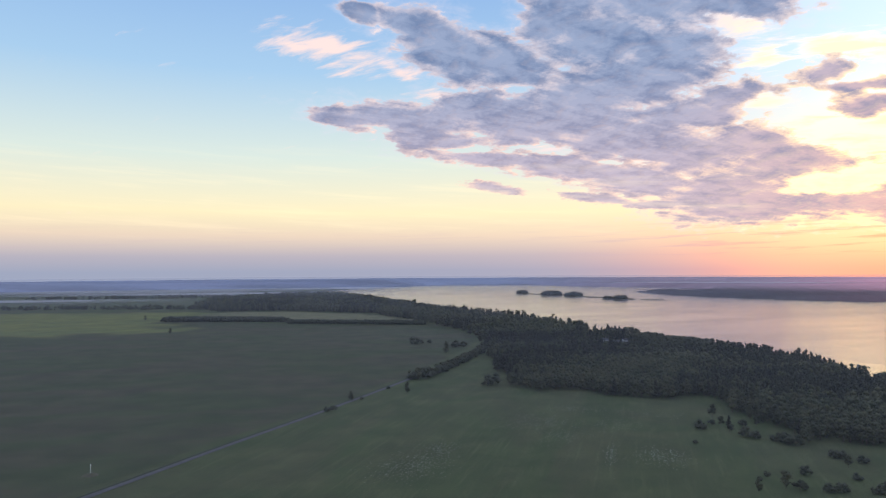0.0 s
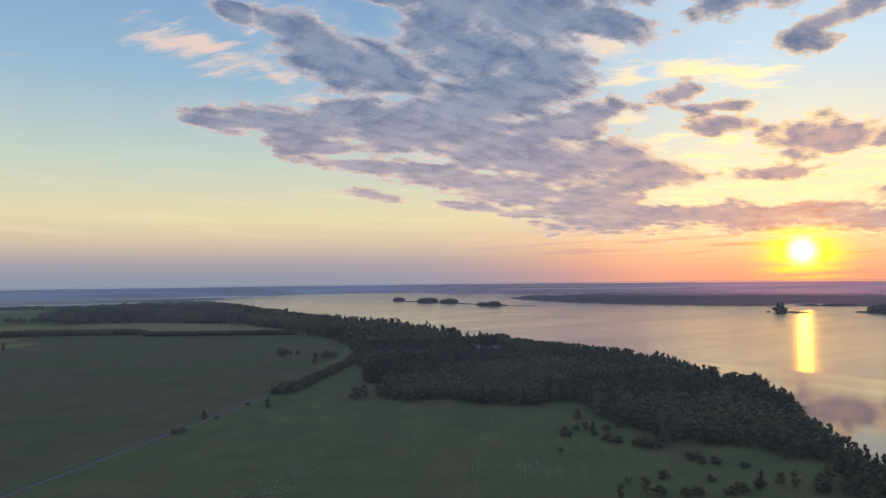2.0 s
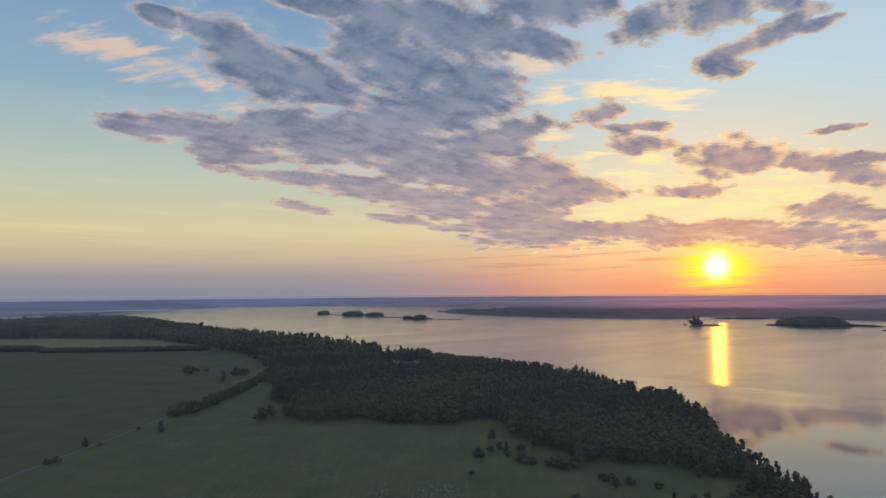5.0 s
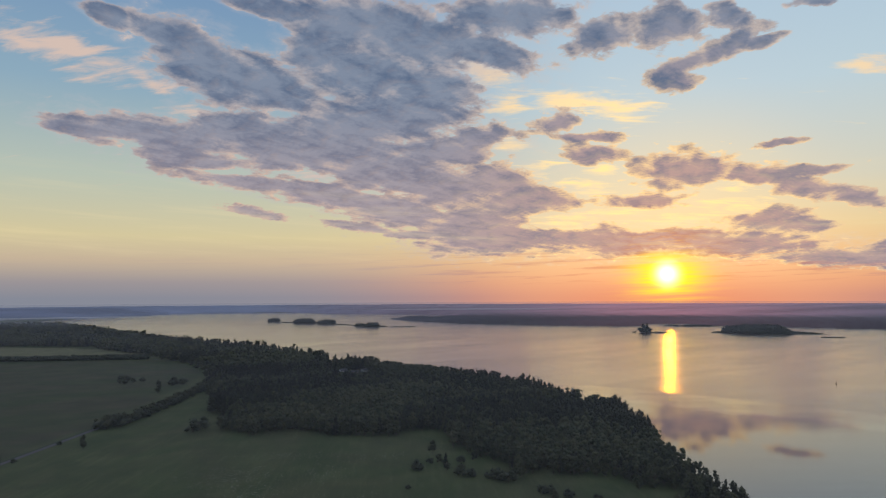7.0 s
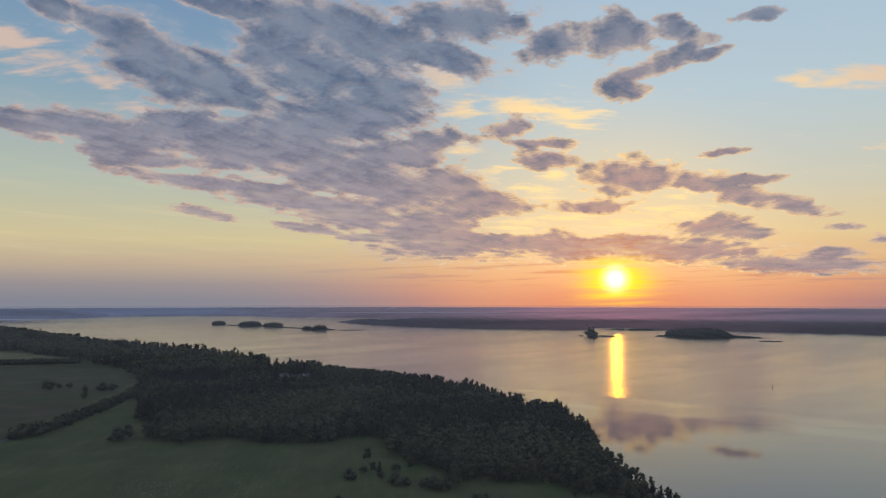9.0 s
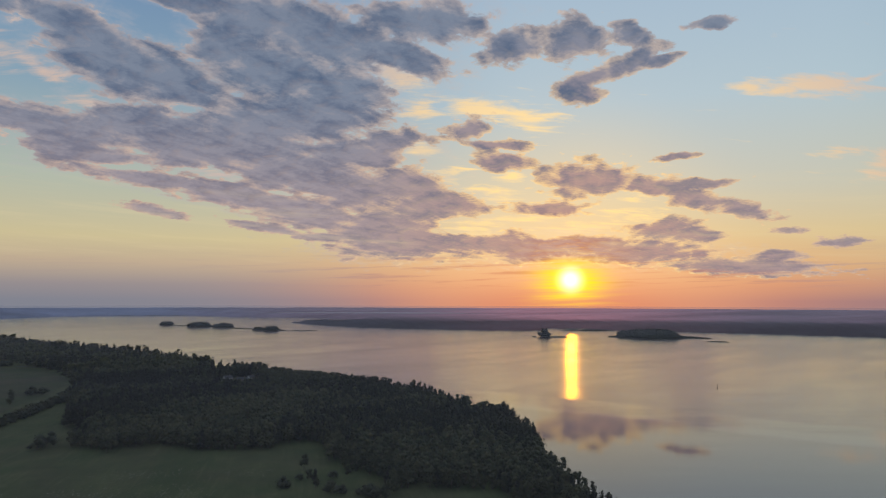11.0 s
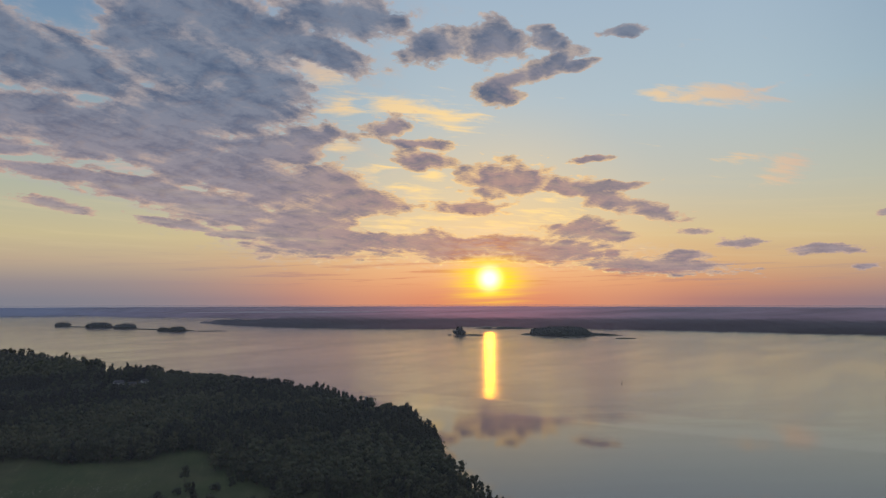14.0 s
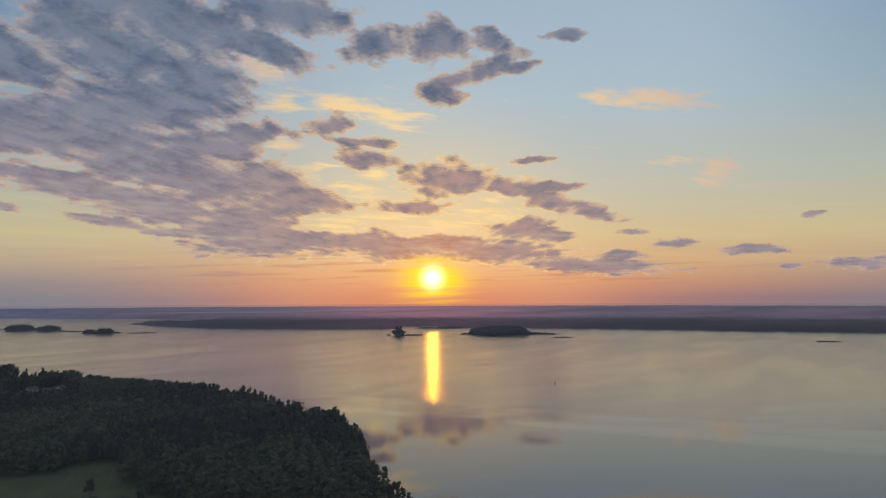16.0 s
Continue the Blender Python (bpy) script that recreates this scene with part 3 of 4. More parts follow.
def build_ground():
    x, y, a, r = polar_grid(VIEW_AZ, RADII)
    d = land_distance(x, y)
    z = land_height(x, y, d)
    ob = mesh_object("ground", np.stack([x, y, z], -1).reshape(-1, 3), grid_faces(*x.shape), GROUND)
    shade_smooth(ob)
    wob = 7 * np.sin(x * 0.05 + 2 * np.sin(y * 0.03)) + 6 * np.sin(y * 0.043 + 2 * np.sin(x * 0.021))
    for key, outline, soft in FIELDS:
        sd = signed_distance(smooth_line(list(outline) + [outline[0]], 4)[:-1], x, y)
        at = ob.data.attributes.new(key, "FLOAT", "POINT")
        at.data.foreach_set("value", step(-soft, soft, sd + wob * soft / 18).astype(np.float32).ravel())
    at = ob.data.attributes.new("mud", "FLOAT", "POINT")
    at.data.foreach_set("value", (1 - step(-1, 5, d)).astype(np.float32).ravel())
    tagged(ob, "dark green evening meadow and fields reaching to the horizon", "ground", kind="structure")
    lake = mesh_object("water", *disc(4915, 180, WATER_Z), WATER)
    tagged(lake, "wide calm lake mirroring the sunset sky", "lake", kind="structure")


def disc(radius, n, z):
    v = [(CENTRE.x, CENTRE.y, z)] + [(CENTRE.x + math.sin(2 * math.pi * k / n) * radius, CENTRE.y + math.cos(2 * math.pi * k / n) * radius, z) for k in range(n)]
    return v, [(0, 1 + (k + 1) % n, 1 + k) for k in range(n)]


build_ground()


# arms of water among the far woods: bearing, distance, half width in degrees, half depth
PONDS = [(16.2, 4340, 1.5, 26), (13.6, 4400, 0.7, 18), (18.7, 4660, 0.45, 34), (21.2, 4670, 0.7, 26)]


def build_ponds():
    for az, r, half, deep in PONDS:
        a = radians(az)
        x, y = CENTRE.x + math.sin(a) * r, CENTRE.y + math.cos(a) * r
        z = float(land_height(np.array([x]), np.array([y]), np.array([900.0]))[0]) + 1.6
        n = 36
        v = [(0, 0, 0)]
        for k in range(n):
            g = 2 * math.pi * k / n
            w = 1 + 0.14 * math.sin(3 * g + az) + 0.08 * math.sin(5 * g)
            v.append((math.cos(g) * r * radians(half) * w, math.sin(g) * deep * w, 0))
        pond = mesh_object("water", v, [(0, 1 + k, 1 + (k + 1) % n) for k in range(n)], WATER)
        pond.matrix_world = pose(x, y, z, 0, 0, -az)
        tagged(pond, "pale arm of the lake glinting among far woods", "lake", kind="structure")


def build_far_woods():
    """The canopy of the woods beyond the lake and along the horizon."""
    az = np.arange(-44, 84, 0.12)
    radii = 1500 * 1.0075 ** np.arange(0, 162)
    radii = np.append(radii[radii < 4890], [4900, 4920])
    x, y, a, r = polar_grid(az, radii)
    d = land_distance(x, y)
    deg = np.degrees(a)
    side = step(-400, 300, x - 0.25 * (y - 3500))
    rng = np.random.default_rng(3)
    jag = rng.normal(0, 1, x.shape) * 1.6 * (1 - step(2200, 3800, r)) + (1.5 * np.sin(deg * 2.3 + 3 * np.sin(r * 0.004)) + 0.9 * np.sin(deg * 5.7 + r * 0.01)) * (1 - 0.7 * step(3000, 4600, r))
    left = (x < 200) & (d > 0)
    start = np.where(left, step(3900, 4250, r), step(2, np.maximum(14, r * 0.012), d))
    for az_, r_, half, deep in PONDS:
        start *= 1 - 0.92 * step(1.7, 1.1, np.abs(deg - az_) / half) * step(r_ - 420, r_ - 320, r) * step(r_ + deep + 45, r_ + deep + 10, r)
    top = land_height(x, y, d) + 0.8 + start * (13 + jag) - 8 * (1 - step(-12, 0, d))
    keep = d > -4
    keep &= ~((r < 1850) & (x < 900))
    keep &= ~left | (r > 3800)
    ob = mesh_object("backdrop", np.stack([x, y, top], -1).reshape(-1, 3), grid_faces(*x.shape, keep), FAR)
    tagged(ob, "far-shore woods with blue-grey evening haze painted on", "woods", kind="structure")


build_far_woods()
build_ponds()


def ribbon(name, line, width, z, mat, side=0.0, parent=None):
    """A strip along a plan line, slightly crowned."""
    v, f = [], []
    for i, p in enumerate(line):
        q = line[min(i + 1, len(line) - 1)] - line[max(i - 1, 0)]
        q = q / np.hypot(*q)
        nrm = np.array([-q[1], q[0]])
        for k, h in ((-0.5, -0.12), (-0.25, 0.0), (0.25, 0.0), (0.5, -0.12)):
            c = p + nrm * (k * width + side)
            v.append((c[0], c[1], z + h))
    for i in range(len(line) - 1):
        for k in range(3):
            a = i * 4 + k
            f.append((a, a + 1, a + 5, a + 4))
    return mesh_object(name, v, np.array(f)[:, ::-1], mat, parent)


ROAD_LINE = smooth_line([(-215, 165), (-186, 240), (-158, 308), (-146, 338), (-123, 397), (-87, 484), (-44, 594), (-11, 685), (13, 756), (49, 855),
                         (74, 960), (76, 1040), (62, 1130), (30, 1205), (-20, 1262)], 6)
road = tagged(ribbon("road", ROAD_LINE, 3.9, 0.3, ROAD), "narrow grey country road crossing the meadow", "road", kind="structure")
ditch = tagged(ribbon("verge", ROAD_LINE, 1.8, 0.33, VERGE, 2.95), "dark overgrown ditch along the road", "verge", kind="structure")
# ---- trees ----


def crown_arrays(kind, height, seed, clumps, size):
    """A crown of many small tilted leaf clumps round a ragged, tapering core: verts and triangles."""
    rng = np.random.default_rng(seed)
    v, f = [], []
    lobes = []
    if kind == "pine":
        for k in range(9):
            h = 0.2 + 0.74 * k / 8.5
            w = 0.25 * (1.06 - h) ** 0.75 * (0.8 + 0.45 * rng.random())
            ang = rng.random() * 6.28
            lobes.append((math.cos(ang) * w * 0.45, math.sin(ang) * w * 0.45, h, w, 0.09))
    elif kind == "bush":
        for k in range(14):
            ang, rad = rng.random() * 6.28, 0.36 * math.sqrt(rng.random())
            h = 0.2 + 0.6 * rng.random() * (1 - 1.4 * rad)
            lobes.append((math.cos(ang) * rad, math.sin(ang) * rad, h, 0.18 + 0.1 * rng.random(), 0.18))
    else:
        for k in range(13):
            h = 0.14 + 0.78 * rng.random()
            w = 0.30 * math.sin(math.pi * min(1, max(0.12, (h - 0.02) / 1.02))) ** 0.8
            ang = rng.random() * 6.28
            rad = w * 0.75 * math.sqrt(rng.random())
            lobes.append((math.cos(ang) * rad, math.sin(ang) * rad, h, 0.13 + 0.09 * rng.random(), 0.13))
        lobes.append((0, 0, 0.88, 0.11, 0.1))
    ring = 5
    if clumps < 60:
        lobes, ring = [(x, y, h, w * 1.25, t * 1.3) for x, y, h, w, t in lobes[::2]], 4
    for x, y, h, w, t in lobes:
        b = len(v)
        v.append((x, y, h + t))
        for k in range(ring):
            a = 6.283 * k / ring + rng.random() * 0.6
            g = 0.62 + 0.4 * rng.random()
            g *= 0.86
            v.append((x + math.cos(a) * w * g, y + math.sin(a) * w * g, h + t * (rng.random() - 0.6) * 0.6))
        v.append((x, y, h - t))
        for k in range(ring):
            p, q = b + 1 + k, b + 1 + (k + 1) % ring
            f += [(b, p, q), (b + ring + 1, q, p)]
    per = max(1, clumps // len(lobes))
    for x, y, h, w, t in lobes:
        for _ in range(per):
            d = rng.normal(0, 1, 3)
            d /= np.linalg.norm(d)
            c = np.array([x, y, h]) + d * np.array([w, w, t * 1.15]) * (0.72 + 0.5 * rng.random())
            e1 = np.cross(d, rng.normal(0, 1, 3))
            e1 = e1 / np.linalg.norm(e1) + 0.25 * rng.normal(0, 1, 3)
            e2 = np.cross(d, e1)
            e2 = e2 / np.linalg.norm(e2) + 0.25 * rng.normal(0, 1, 3)
            s = size * (0.6 + 0.8 * rng.random())
            b = len(v)
            v += [tuple(c - e1 * s * 0.6), tuple(c + e1 * s * 0.6), tuple(c + e2 * s)]
            f.append((b, b + 1, b + 2))
    return np.array(v) * height, np.array(f)


def trunk_arrays(kind, height, seed, limbs=5):
    rng = np.random.default_rng(seed + 100)
    v, f = [], []

    def limb(p, q, r0, r1):
        p, q = np.array(p), np.array(q)
        d = q - p
        e1 = np.cross(d, (0.3, 1, 0.2))
        e1 /= np.linalg.norm(e1)
        e2 = np.cross(d / np.linalg.norm(d), e1)
        b = len(v)
        for c, r in ((p, r0), (q, r1)):
            for k in range(5):
                a = 6.283 * k / 5
                v.append(tuple(c + (e1 * math.cos(a) + e2 * math.sin(a)) * r))
        for k in range(5):
            f.append((b + k, b + (k + 1) % 5, b + 5 + (k + 1) % 5))
            f.append((b + k, b + 5 + (k + 1) % 5, b + 5 + k))

    top = 0.55 if kind == "bush" else 0.9
    bend = rng.normal(0, 0.015, 2)
    limb((0, 0, -0.06), (bend[0], bend[1], top * 0.5), 0.022, 0.015)
    limb((bend[0], bend[1], top * 0.5), (0, 0, top), 0.015, 0.004)
    for k in range(limbs):
        a, h = rng.random() * 6.28, 0.2 + 0.5 * k / 5
        limb((0, 0, h * top), (math.cos(a) * 0.16, math.sin(a) * 0.16, h * top + 0.14), 0.008, 0.003)
    return np.array(v) * height, np.array(f)


LEAVES = {"pine": PINE, "birch": BIRCH, "bush": BUSH}
NAMES = {"pine": "pine_tree", "birch": "birch_tree", "bush": "bush"}


def scatter(name, spots, mats, label, category, clumps, size, kinds, seed):
    """Many trees in one mesh: spots of x, y, height, girth, kind index."""
    protos = []
    for ki, kind in enumerate(kinds):
        for s in range(5):
            cv, cf = crown_arrays(kind, 1.0, seed + 17 * s + ki, clumps, size)
            tv, tf = trunk_arrays(kind, 1.0, seed + s, 3 if clumps >= 60 else 0)
            protos.append((np.concatenate([cv, tv]), np.concatenate([cf, tf + len(cv)]), np.concatenate([np.full(len(cf), ki), np.full(len(tf), len(kinds))])))
    rng = np.random.default_rng(seed)
    V, F, M, base = [], [], [], 0
    for x, y, z, h, g, ki in spots:
        pv, pf, pm = protos[int(ki) * 5 + rng.integers(5)]
        a = rng.random() * 6.283
        c, s = math.cos(a), math.sin(a)
        w = np.stack([(pv[:, 0] * c - pv[:, 1] * s) * h * g + x, (pv[:, 0] * s + pv[:, 1] * c) * h * g + y, pv[:, 2] * h + z], -1)
        V.append(w)
        F.append(pf + base)
        M.append(pm)
        base += len(pv)
    ob = mesh_object(name, np.concatenate(V), np.concatenate(F), [LEAVES[k] for k in kinds] + [BARK])
    ob.data.polygons.foreach_set("material_index", np.concatenate(M).astype(np.int32))
    return tagged(ob, label, category, kind="stuff")


def spots_in(outline, spacing, seed, lo, hi, keep=None, share=0.5):
    """Jittered places in a plan outline, on land, with tree heights and kinds that drift from stand to stand."""
    rng = np.random.default_rng(seed)
    lo_xy, hi_xy = outline.min(0), outline.max(0)
    gx, gy = np.meshgrid(np.arange(lo_xy[0], hi_xy[0], spacing), np.arange(lo_xy[1], hi_xy[1], spacing))
    x = gx.ravel() + rng.uniform(-0.48, 0.48, gx.size) * spacing
    y = gy.ravel() + rng.uniform(-0.48, 0.48, gx.size) * spacing
    ragged = 5 + 5 * np.sin(x * 0.11 + 2 * np.sin(y * 0.07)) + 4 * np.sin(y * 0.17 + x * 0.05)
    big = np.ptp(outline, axis=0).max() > 400
    ok = signed_distance(outline, x, y) > (ragged if big else 0)
    if big:
        ok &= np.sin(x * 0.083 + 1.5 * np.sin(y * 0.047)) * np.sin(y * 0.071 + 1.2 * np.sin(x * 0.039)) < 0.84
    x, y = x[ok], y[ok]
    d = land_distance(x, y)
    ok = d > 3
    if keep is not None:
        ok &= keep(x, y)
    x, y, d = x[ok], y[ok], d[ok]
    z = land_height(x, y, d)
    stand = np.sin(x * 0.021 + 1.7 * np.sin(y * 0.013)) + np.sin(y * 0.028 + 1.1 * np.sin(x * 0.019))
    pine = (stand * 0.35 + rng.random(len(x)) + 0.25 * (d < 26)) > share
    h = (lo + (hi - lo) * rng.random(len(x)) ** 1.2) * np.where(pine, 1.0, 0.95) * (0.98 + 0.13 * np.sin(x * 0.061 + 2 * np.sin(y * 0.031)) * np.sin(y * 0.053 + 1.4 * np.sin(x * 0.027)))
    h *= 1.0 + 0.15 * np.sin(y * 0.047 + 1.5 * np.sin(x * 0.013)) * step(540, 600, y) * step(30, 70, d)
    h *= 1.0 + (0.07 + 0.11 * step(480, 640, y)) * step(70, 30, d)
    return np.stack([x, y, z, h, rng.uniform(0.85, 1.25, len(x)), np.where(pine, 0, 1)], -1)


FRONT = [(60, 1000), (58, 823), (56, 654), (60, 566), (104, 566), (141, 540), (178, 526), (206, 532), (204, 470), (208, 420), (224, 384), (258, 372), (262, 330), (238, 290), (220, 225), (226, 160)]
WOOD = np.array(FRONT + [(268, 160), (264, 230), (290, 300), (345, 395), (390, 490), (405, 560), (400, 640), (380, 760), (330, 885), (280, 1000)], float)


def open_ground(x, y):
    """The yard by the houses and the clearing near the shore stay open."""
    yard = np.hypot((x - 236) / 26, (y - 938) / 20) > 1
    glade = np.hypot((x - 344) / 28, (y - 582) / 20) > 1
    return yard & glade


near_wood = spots_in(WOOD, 5.4, 5, 11.5, 15.5, open_ground, 0.62)
near_wood[:, 3] *= np.where(near_wood[:, 5] == 0, 1.06, 0.97)
# young trees in front of the yard
young = np.hypot((near_wood[:, 0] - 226) / 34, (near_wood[:, 1] - 880) / 62) < 1
near_wood[young, 3] *= 0.42
near_wood[:, 3] *= 0.64 + 0.36 * step(330, 480, near_wood[:, 1])
front_line = np.array(FRONT, float)
dist = np.full(len(near_wood), 1e9)
for p, q in zip(front_line[:-1], front_line[1:]):
    t = np.clip(((near_wood[:, :2] - p) @ (q - p)) / ((q - p) @ (q - p)), 0, 1)
    dist = np.minimum(dist, np.hypot(*(near_wood[:, :2] - p - t[:, None] * (q - p)).T))
fringe = (dist < 17) & (near_wood[:, 1] > 300) & (near_wood[:, 1] < 830)
scatter("forest", near_wood[~fringe & (near_wood[:, 1] < 720)], None, "dense dark mixed forest of pine and birch along the lake", "forest", 150, 0.058, ["pine", "birch"], 11)
scatter("forest", near_wood[~fringe & (near_wood[:, 1] >= 720)], None, "dense dark mixed forest further along the shore", "forest", 90, 0.066, ["pine", "birch"], 23)
TONGUE = np.array([(60, 1000), (40, 1110), (-20, 1290), (-165, 1616), (-397, 1735), (-557, 1705), (-680, 1900), (-760, 2300), (-640, 2720), (-420, 2760), (-330, 2600),
                   (-90, 1960), (50, 1560), (165, 1330), (235, 1100), (280, 1000)], float)
scatter("forest", spots_in(TONGUE, 8.8, 7, 14.0, 20.0, None, 0.55), None, "distant dark forest tongue between fields and lake", "forest", 34, 0.10, ["pine", "birch"], 31)


def belt(line, width, spacing, lo, hi, seed, label, kinds, clumps=40):
    pts = smooth_line(line, 8)
    seg = np.hypot(*np.diff(pts, axis=0).T)
    total = seg.sum()
    rng = np.random.default_rng(seed)
    k = int(total / spacing * max(1, width / spacing))
    along = np.sort(rng.random(k)) * total
    cum = np.concatenate([[0], np.cumsum(seg)])
    x, y = np.interp(along, cum, pts[:, 0]), np.interp(along, cum, pts[:, 1])
    x, y = x + rng.uniform(-0.5, 0.5, k) * width, y + rng.uniform(-0.5, 0.5, k) * width
    d = land_distance(x, y)
    s = np.stack([x, y, land_height(x, y, d), rng.uniform(lo, hi, k), rng.uniform(0.9, 1.4, k), rng.integers(0, len(kinds), k)], -1)
    return scatter("tree_belt", s[d > 1], None, label, "tree belt", clumps, 0.09, kinds, seed)


belt([(-555, 1383), (-470, 1385), (-380, 1375), (-312, 1365)], 22, 3.4, 10, 13, 41, "straight dark planted tree belt across the fields", ["bush"])
belt([(-291, 1320), (-160, 1300), (-25, 1272)], 14, 3.2, 8, 10.5, 42, "low dark planted tree belt across the fields", ["bush"])
belt([(-26, 634), (-4, 668), (19, 740), (44, 820), (58, 880)], 9, 3.6, 5, 9, 43, "dense hedge of trees and shrubs along the road", ["birch", "bush"], 90)
belt([(-1300, 1800), (-1157, 1815), (-1014, 1850), (-900, 1840), (-677, 1836), (-560, 1790)], 30, 9, 8, 14, 44, "ragged distant tree row in the mist", ["birch"])
belt([(-1500, 2500), (-1218, 2560), (-1061, 2641), (-800, 2600)], 60, 14, 8, 14, 45, "far tree row fading into the mist", ["birch"])


def island(cx, cy, hx, hy, turn, tall, cover, seed):
    """A low wooded island: a ragged bank rising from the water, with trees that thin out towards one end."""
    rng = np.random.default_rng(seed)
    n, rings = 40, (0.0, 0.45, 0.8, 0.95, 1.04, 1.12)
    rise = (1.6, 1.5, 1.2, 0.7, 0.0, -0.8)
    ang = np.arange(n) * 2 * math.pi / n
    ragged = 1 + 0.10 * np.sin(3 * ang + seed) + 0.07 * np.sin(7 * ang + 2 * seed) + rng.normal(0, 0.035, n)
    c, s = math.cos(radians(turn)), math.sin(radians(turn))
    v = []
    for k, up in zip(rings, rise):
        u, w = np.cos(ang) * hx * k * ragged, np.sin(ang) * hy * k * ragged
        v.append(np.stack([u * c - w * s, u * s + w * c, up + 0.25 * rng.normal(0, 1, n) * (0 < k < 1)], -1))
    f = [(r * n + k, (r + 1) * n + k, (r + 1) * n + (k + 1) % n, r * n + (k + 1) % n) for r in range(len(rings) - 1) for k in range(n)]
    thing = new("island")
    thing.matrix_world = pose(cx, cy, WATER_Z)
    mesh_object("bank", np.concatenate(v), f, ISLAND_BANK, thing)
    tagged(thing, "narrow grassy spit lying low in the lake" if tall < 5 else "small lake island with a dark ragged bank", "island", "islands in the lake")
    gap = (3.0 if tall < 5 else 4.6) if hx < 80 else 6.0
    count = int(math.pi * hx * hy / gap ** 2)
    a, k = rng.random(count) * 2 * math.pi, np.sqrt(rng.random(count)) * 0.93
    u, w = np.cos(a) * k, np.sin(a) * k
    x, y = cx + u * hx * c - w * hy * s, cy + u * hx * s + w * hy * c
    h = tall * rng.uniform(0.55, 1.2, count) * (0.6 + 0.4 * np.clip(1 - k ** 3, 0, 1))
    if cover < 1:
        h *= 1 - 0.84 * step(cover, cover + 0.4, u)
    if tall < 5:
        h *= rng.uniform(0.3, 1.4, count)
    kinds = np.where(rng.random(count) < (0.5 if tall > 8 else 0.05), 0, 1)
    sp = np.stack([x, y, np.full(count, WATER_Z + 0.9), h, rng.uniform(0.9, 1.4, count), kinds], -1)
    scatter("island_trees", sp, None, "low dark bushes on a narrow spit in the lake" if tall < 5 else "dark trees crowding a small lake island", "trees", 40, 0.10, ["pine", "bush"], 51 + seed)


ISLAND_BANK = mat_plain("reedy_bank", (0.05, 0.05, 0.032), (0.08, 0.075, 0.045), 0.2, 0.95, 0.2)
for k, args in enumerate(ISLANDS + SUNSET_ISLANDS):
    island(*args, k)

# ---- single trees and bushes ----
PROTO = {}


def tree_mesh(kind, variant):
    key = kind, variant
    if key not in PROTO:
        cv, cf = crown_arrays(kind, 1.0, 70 + 7 * variant, 340, 0.048)
        tv, tf = trunk_arrays(kind, 1.0, 80 + variant)
        thing = new(NAMES[kind])
        mesh_object("crown", cv, cf, LEAVES[kind], thing)
        mesh_object("trunk", tv, tf, BARK, thing)
        PROTO[key] = thing, []
    return PROTO[key]


LABELS = {"pine": "dark green pine with a ragged crown at the forest edge", "birch": "green birch with an uneven leafy crown at the forest edge",
          "bush": "dark rounded willow bush standing in the meadow"}


def plant(kind, variant, x, y, height, girth=1.0, label="", group=""):
    thing, used = tree_mesh(kind, variant)
    d = land_distance(np.array([x]), np.array([y]))
    z = float(land_height(np.array([x]), np.array([y]), d)[0])
    m = pose(x, y, z, 0, 0, (x * 37 + y * 53) % 360)
    if used:
        thing = copy_thing(thing, m)
    else:
        thing.matrix_basis = m
    used.append(1)
    height *= 1.0 if "forest" in group else 1.15
    thing.scale = (height * girth, height * girth, height)
    return tagged(thing, label or LABELS[kind], "tree" if kind != "bush" else "bush", group)


def build_fringe():
    rows = near_wood[fringe]
    for i, (x, y, z, h, g, k) in enumerate(rows[:300]):
        plant("pine" if k == 0 else "birch", i % 4, float(x), float(y), float(h) * 0.92, float(g), group="trees at the forest edge")


build_fringe()


def bushes(spots, group, label=""):
    for i, (x, y, h, kind) in enumerate(spots):
        plant(kind, i % 4, x, y, h, 1.25 if kind == "bush" else 1.0, label, group)


bushes([(163, 430, 7, "bush"), (174, 442, 4, "bush"), (178, 437, 6, "birch"), (183, 464, 8, "birch"), (177, 422, 9, "pine"), (192, 437, 5, "bush"),
        (200, 436, 6, "birch"), (182, 409, 7, "bush"), (187, 406, 5, "bush")], "scattered meadow trees")
bushes([(194, 399, 6, "bush"), (198, 395, 7, "bush"), (200, 388, 7, "bush"), (206, 390, 8, "birch"), (211, 395, 9, "birch"), (207, 363, 5, "bush"),
        (210, 361, 5, "bush"), (204, 345, 6, "birch"), (217, 353, 5, "bush"), (226, 342, 4, "bush")], "scattered meadow trees")
bushes([(197, 325, 4, "bush"), (177, 334, 5, "bush"), (157, 332, 3, "bush"), (146, 395, 2.5, "bush"), (256, 351, 7, "birch"), (143, 311, 6, "birch"),
        (156, 312, 8, "birch"), (162, 311, 5, "bush"), (174, 309, 5, "bush"), (179, 308, 5, "bush")], "scattered meadow trees")
bushes([(193, 305, 5, "bush"), (200, 307, 6, "bush"), (209, 305, 9, "pine"), (221, 308, 7, "birch"), (215, 313, 5, "bush"), (230, 309, 7, "birch"),
        (242, 306, 7, "bush"), (250, 312, 8, "birch"), (267, 317, 8, "birch"), (236, 298, 6, "bush")], "scattered meadow trees")
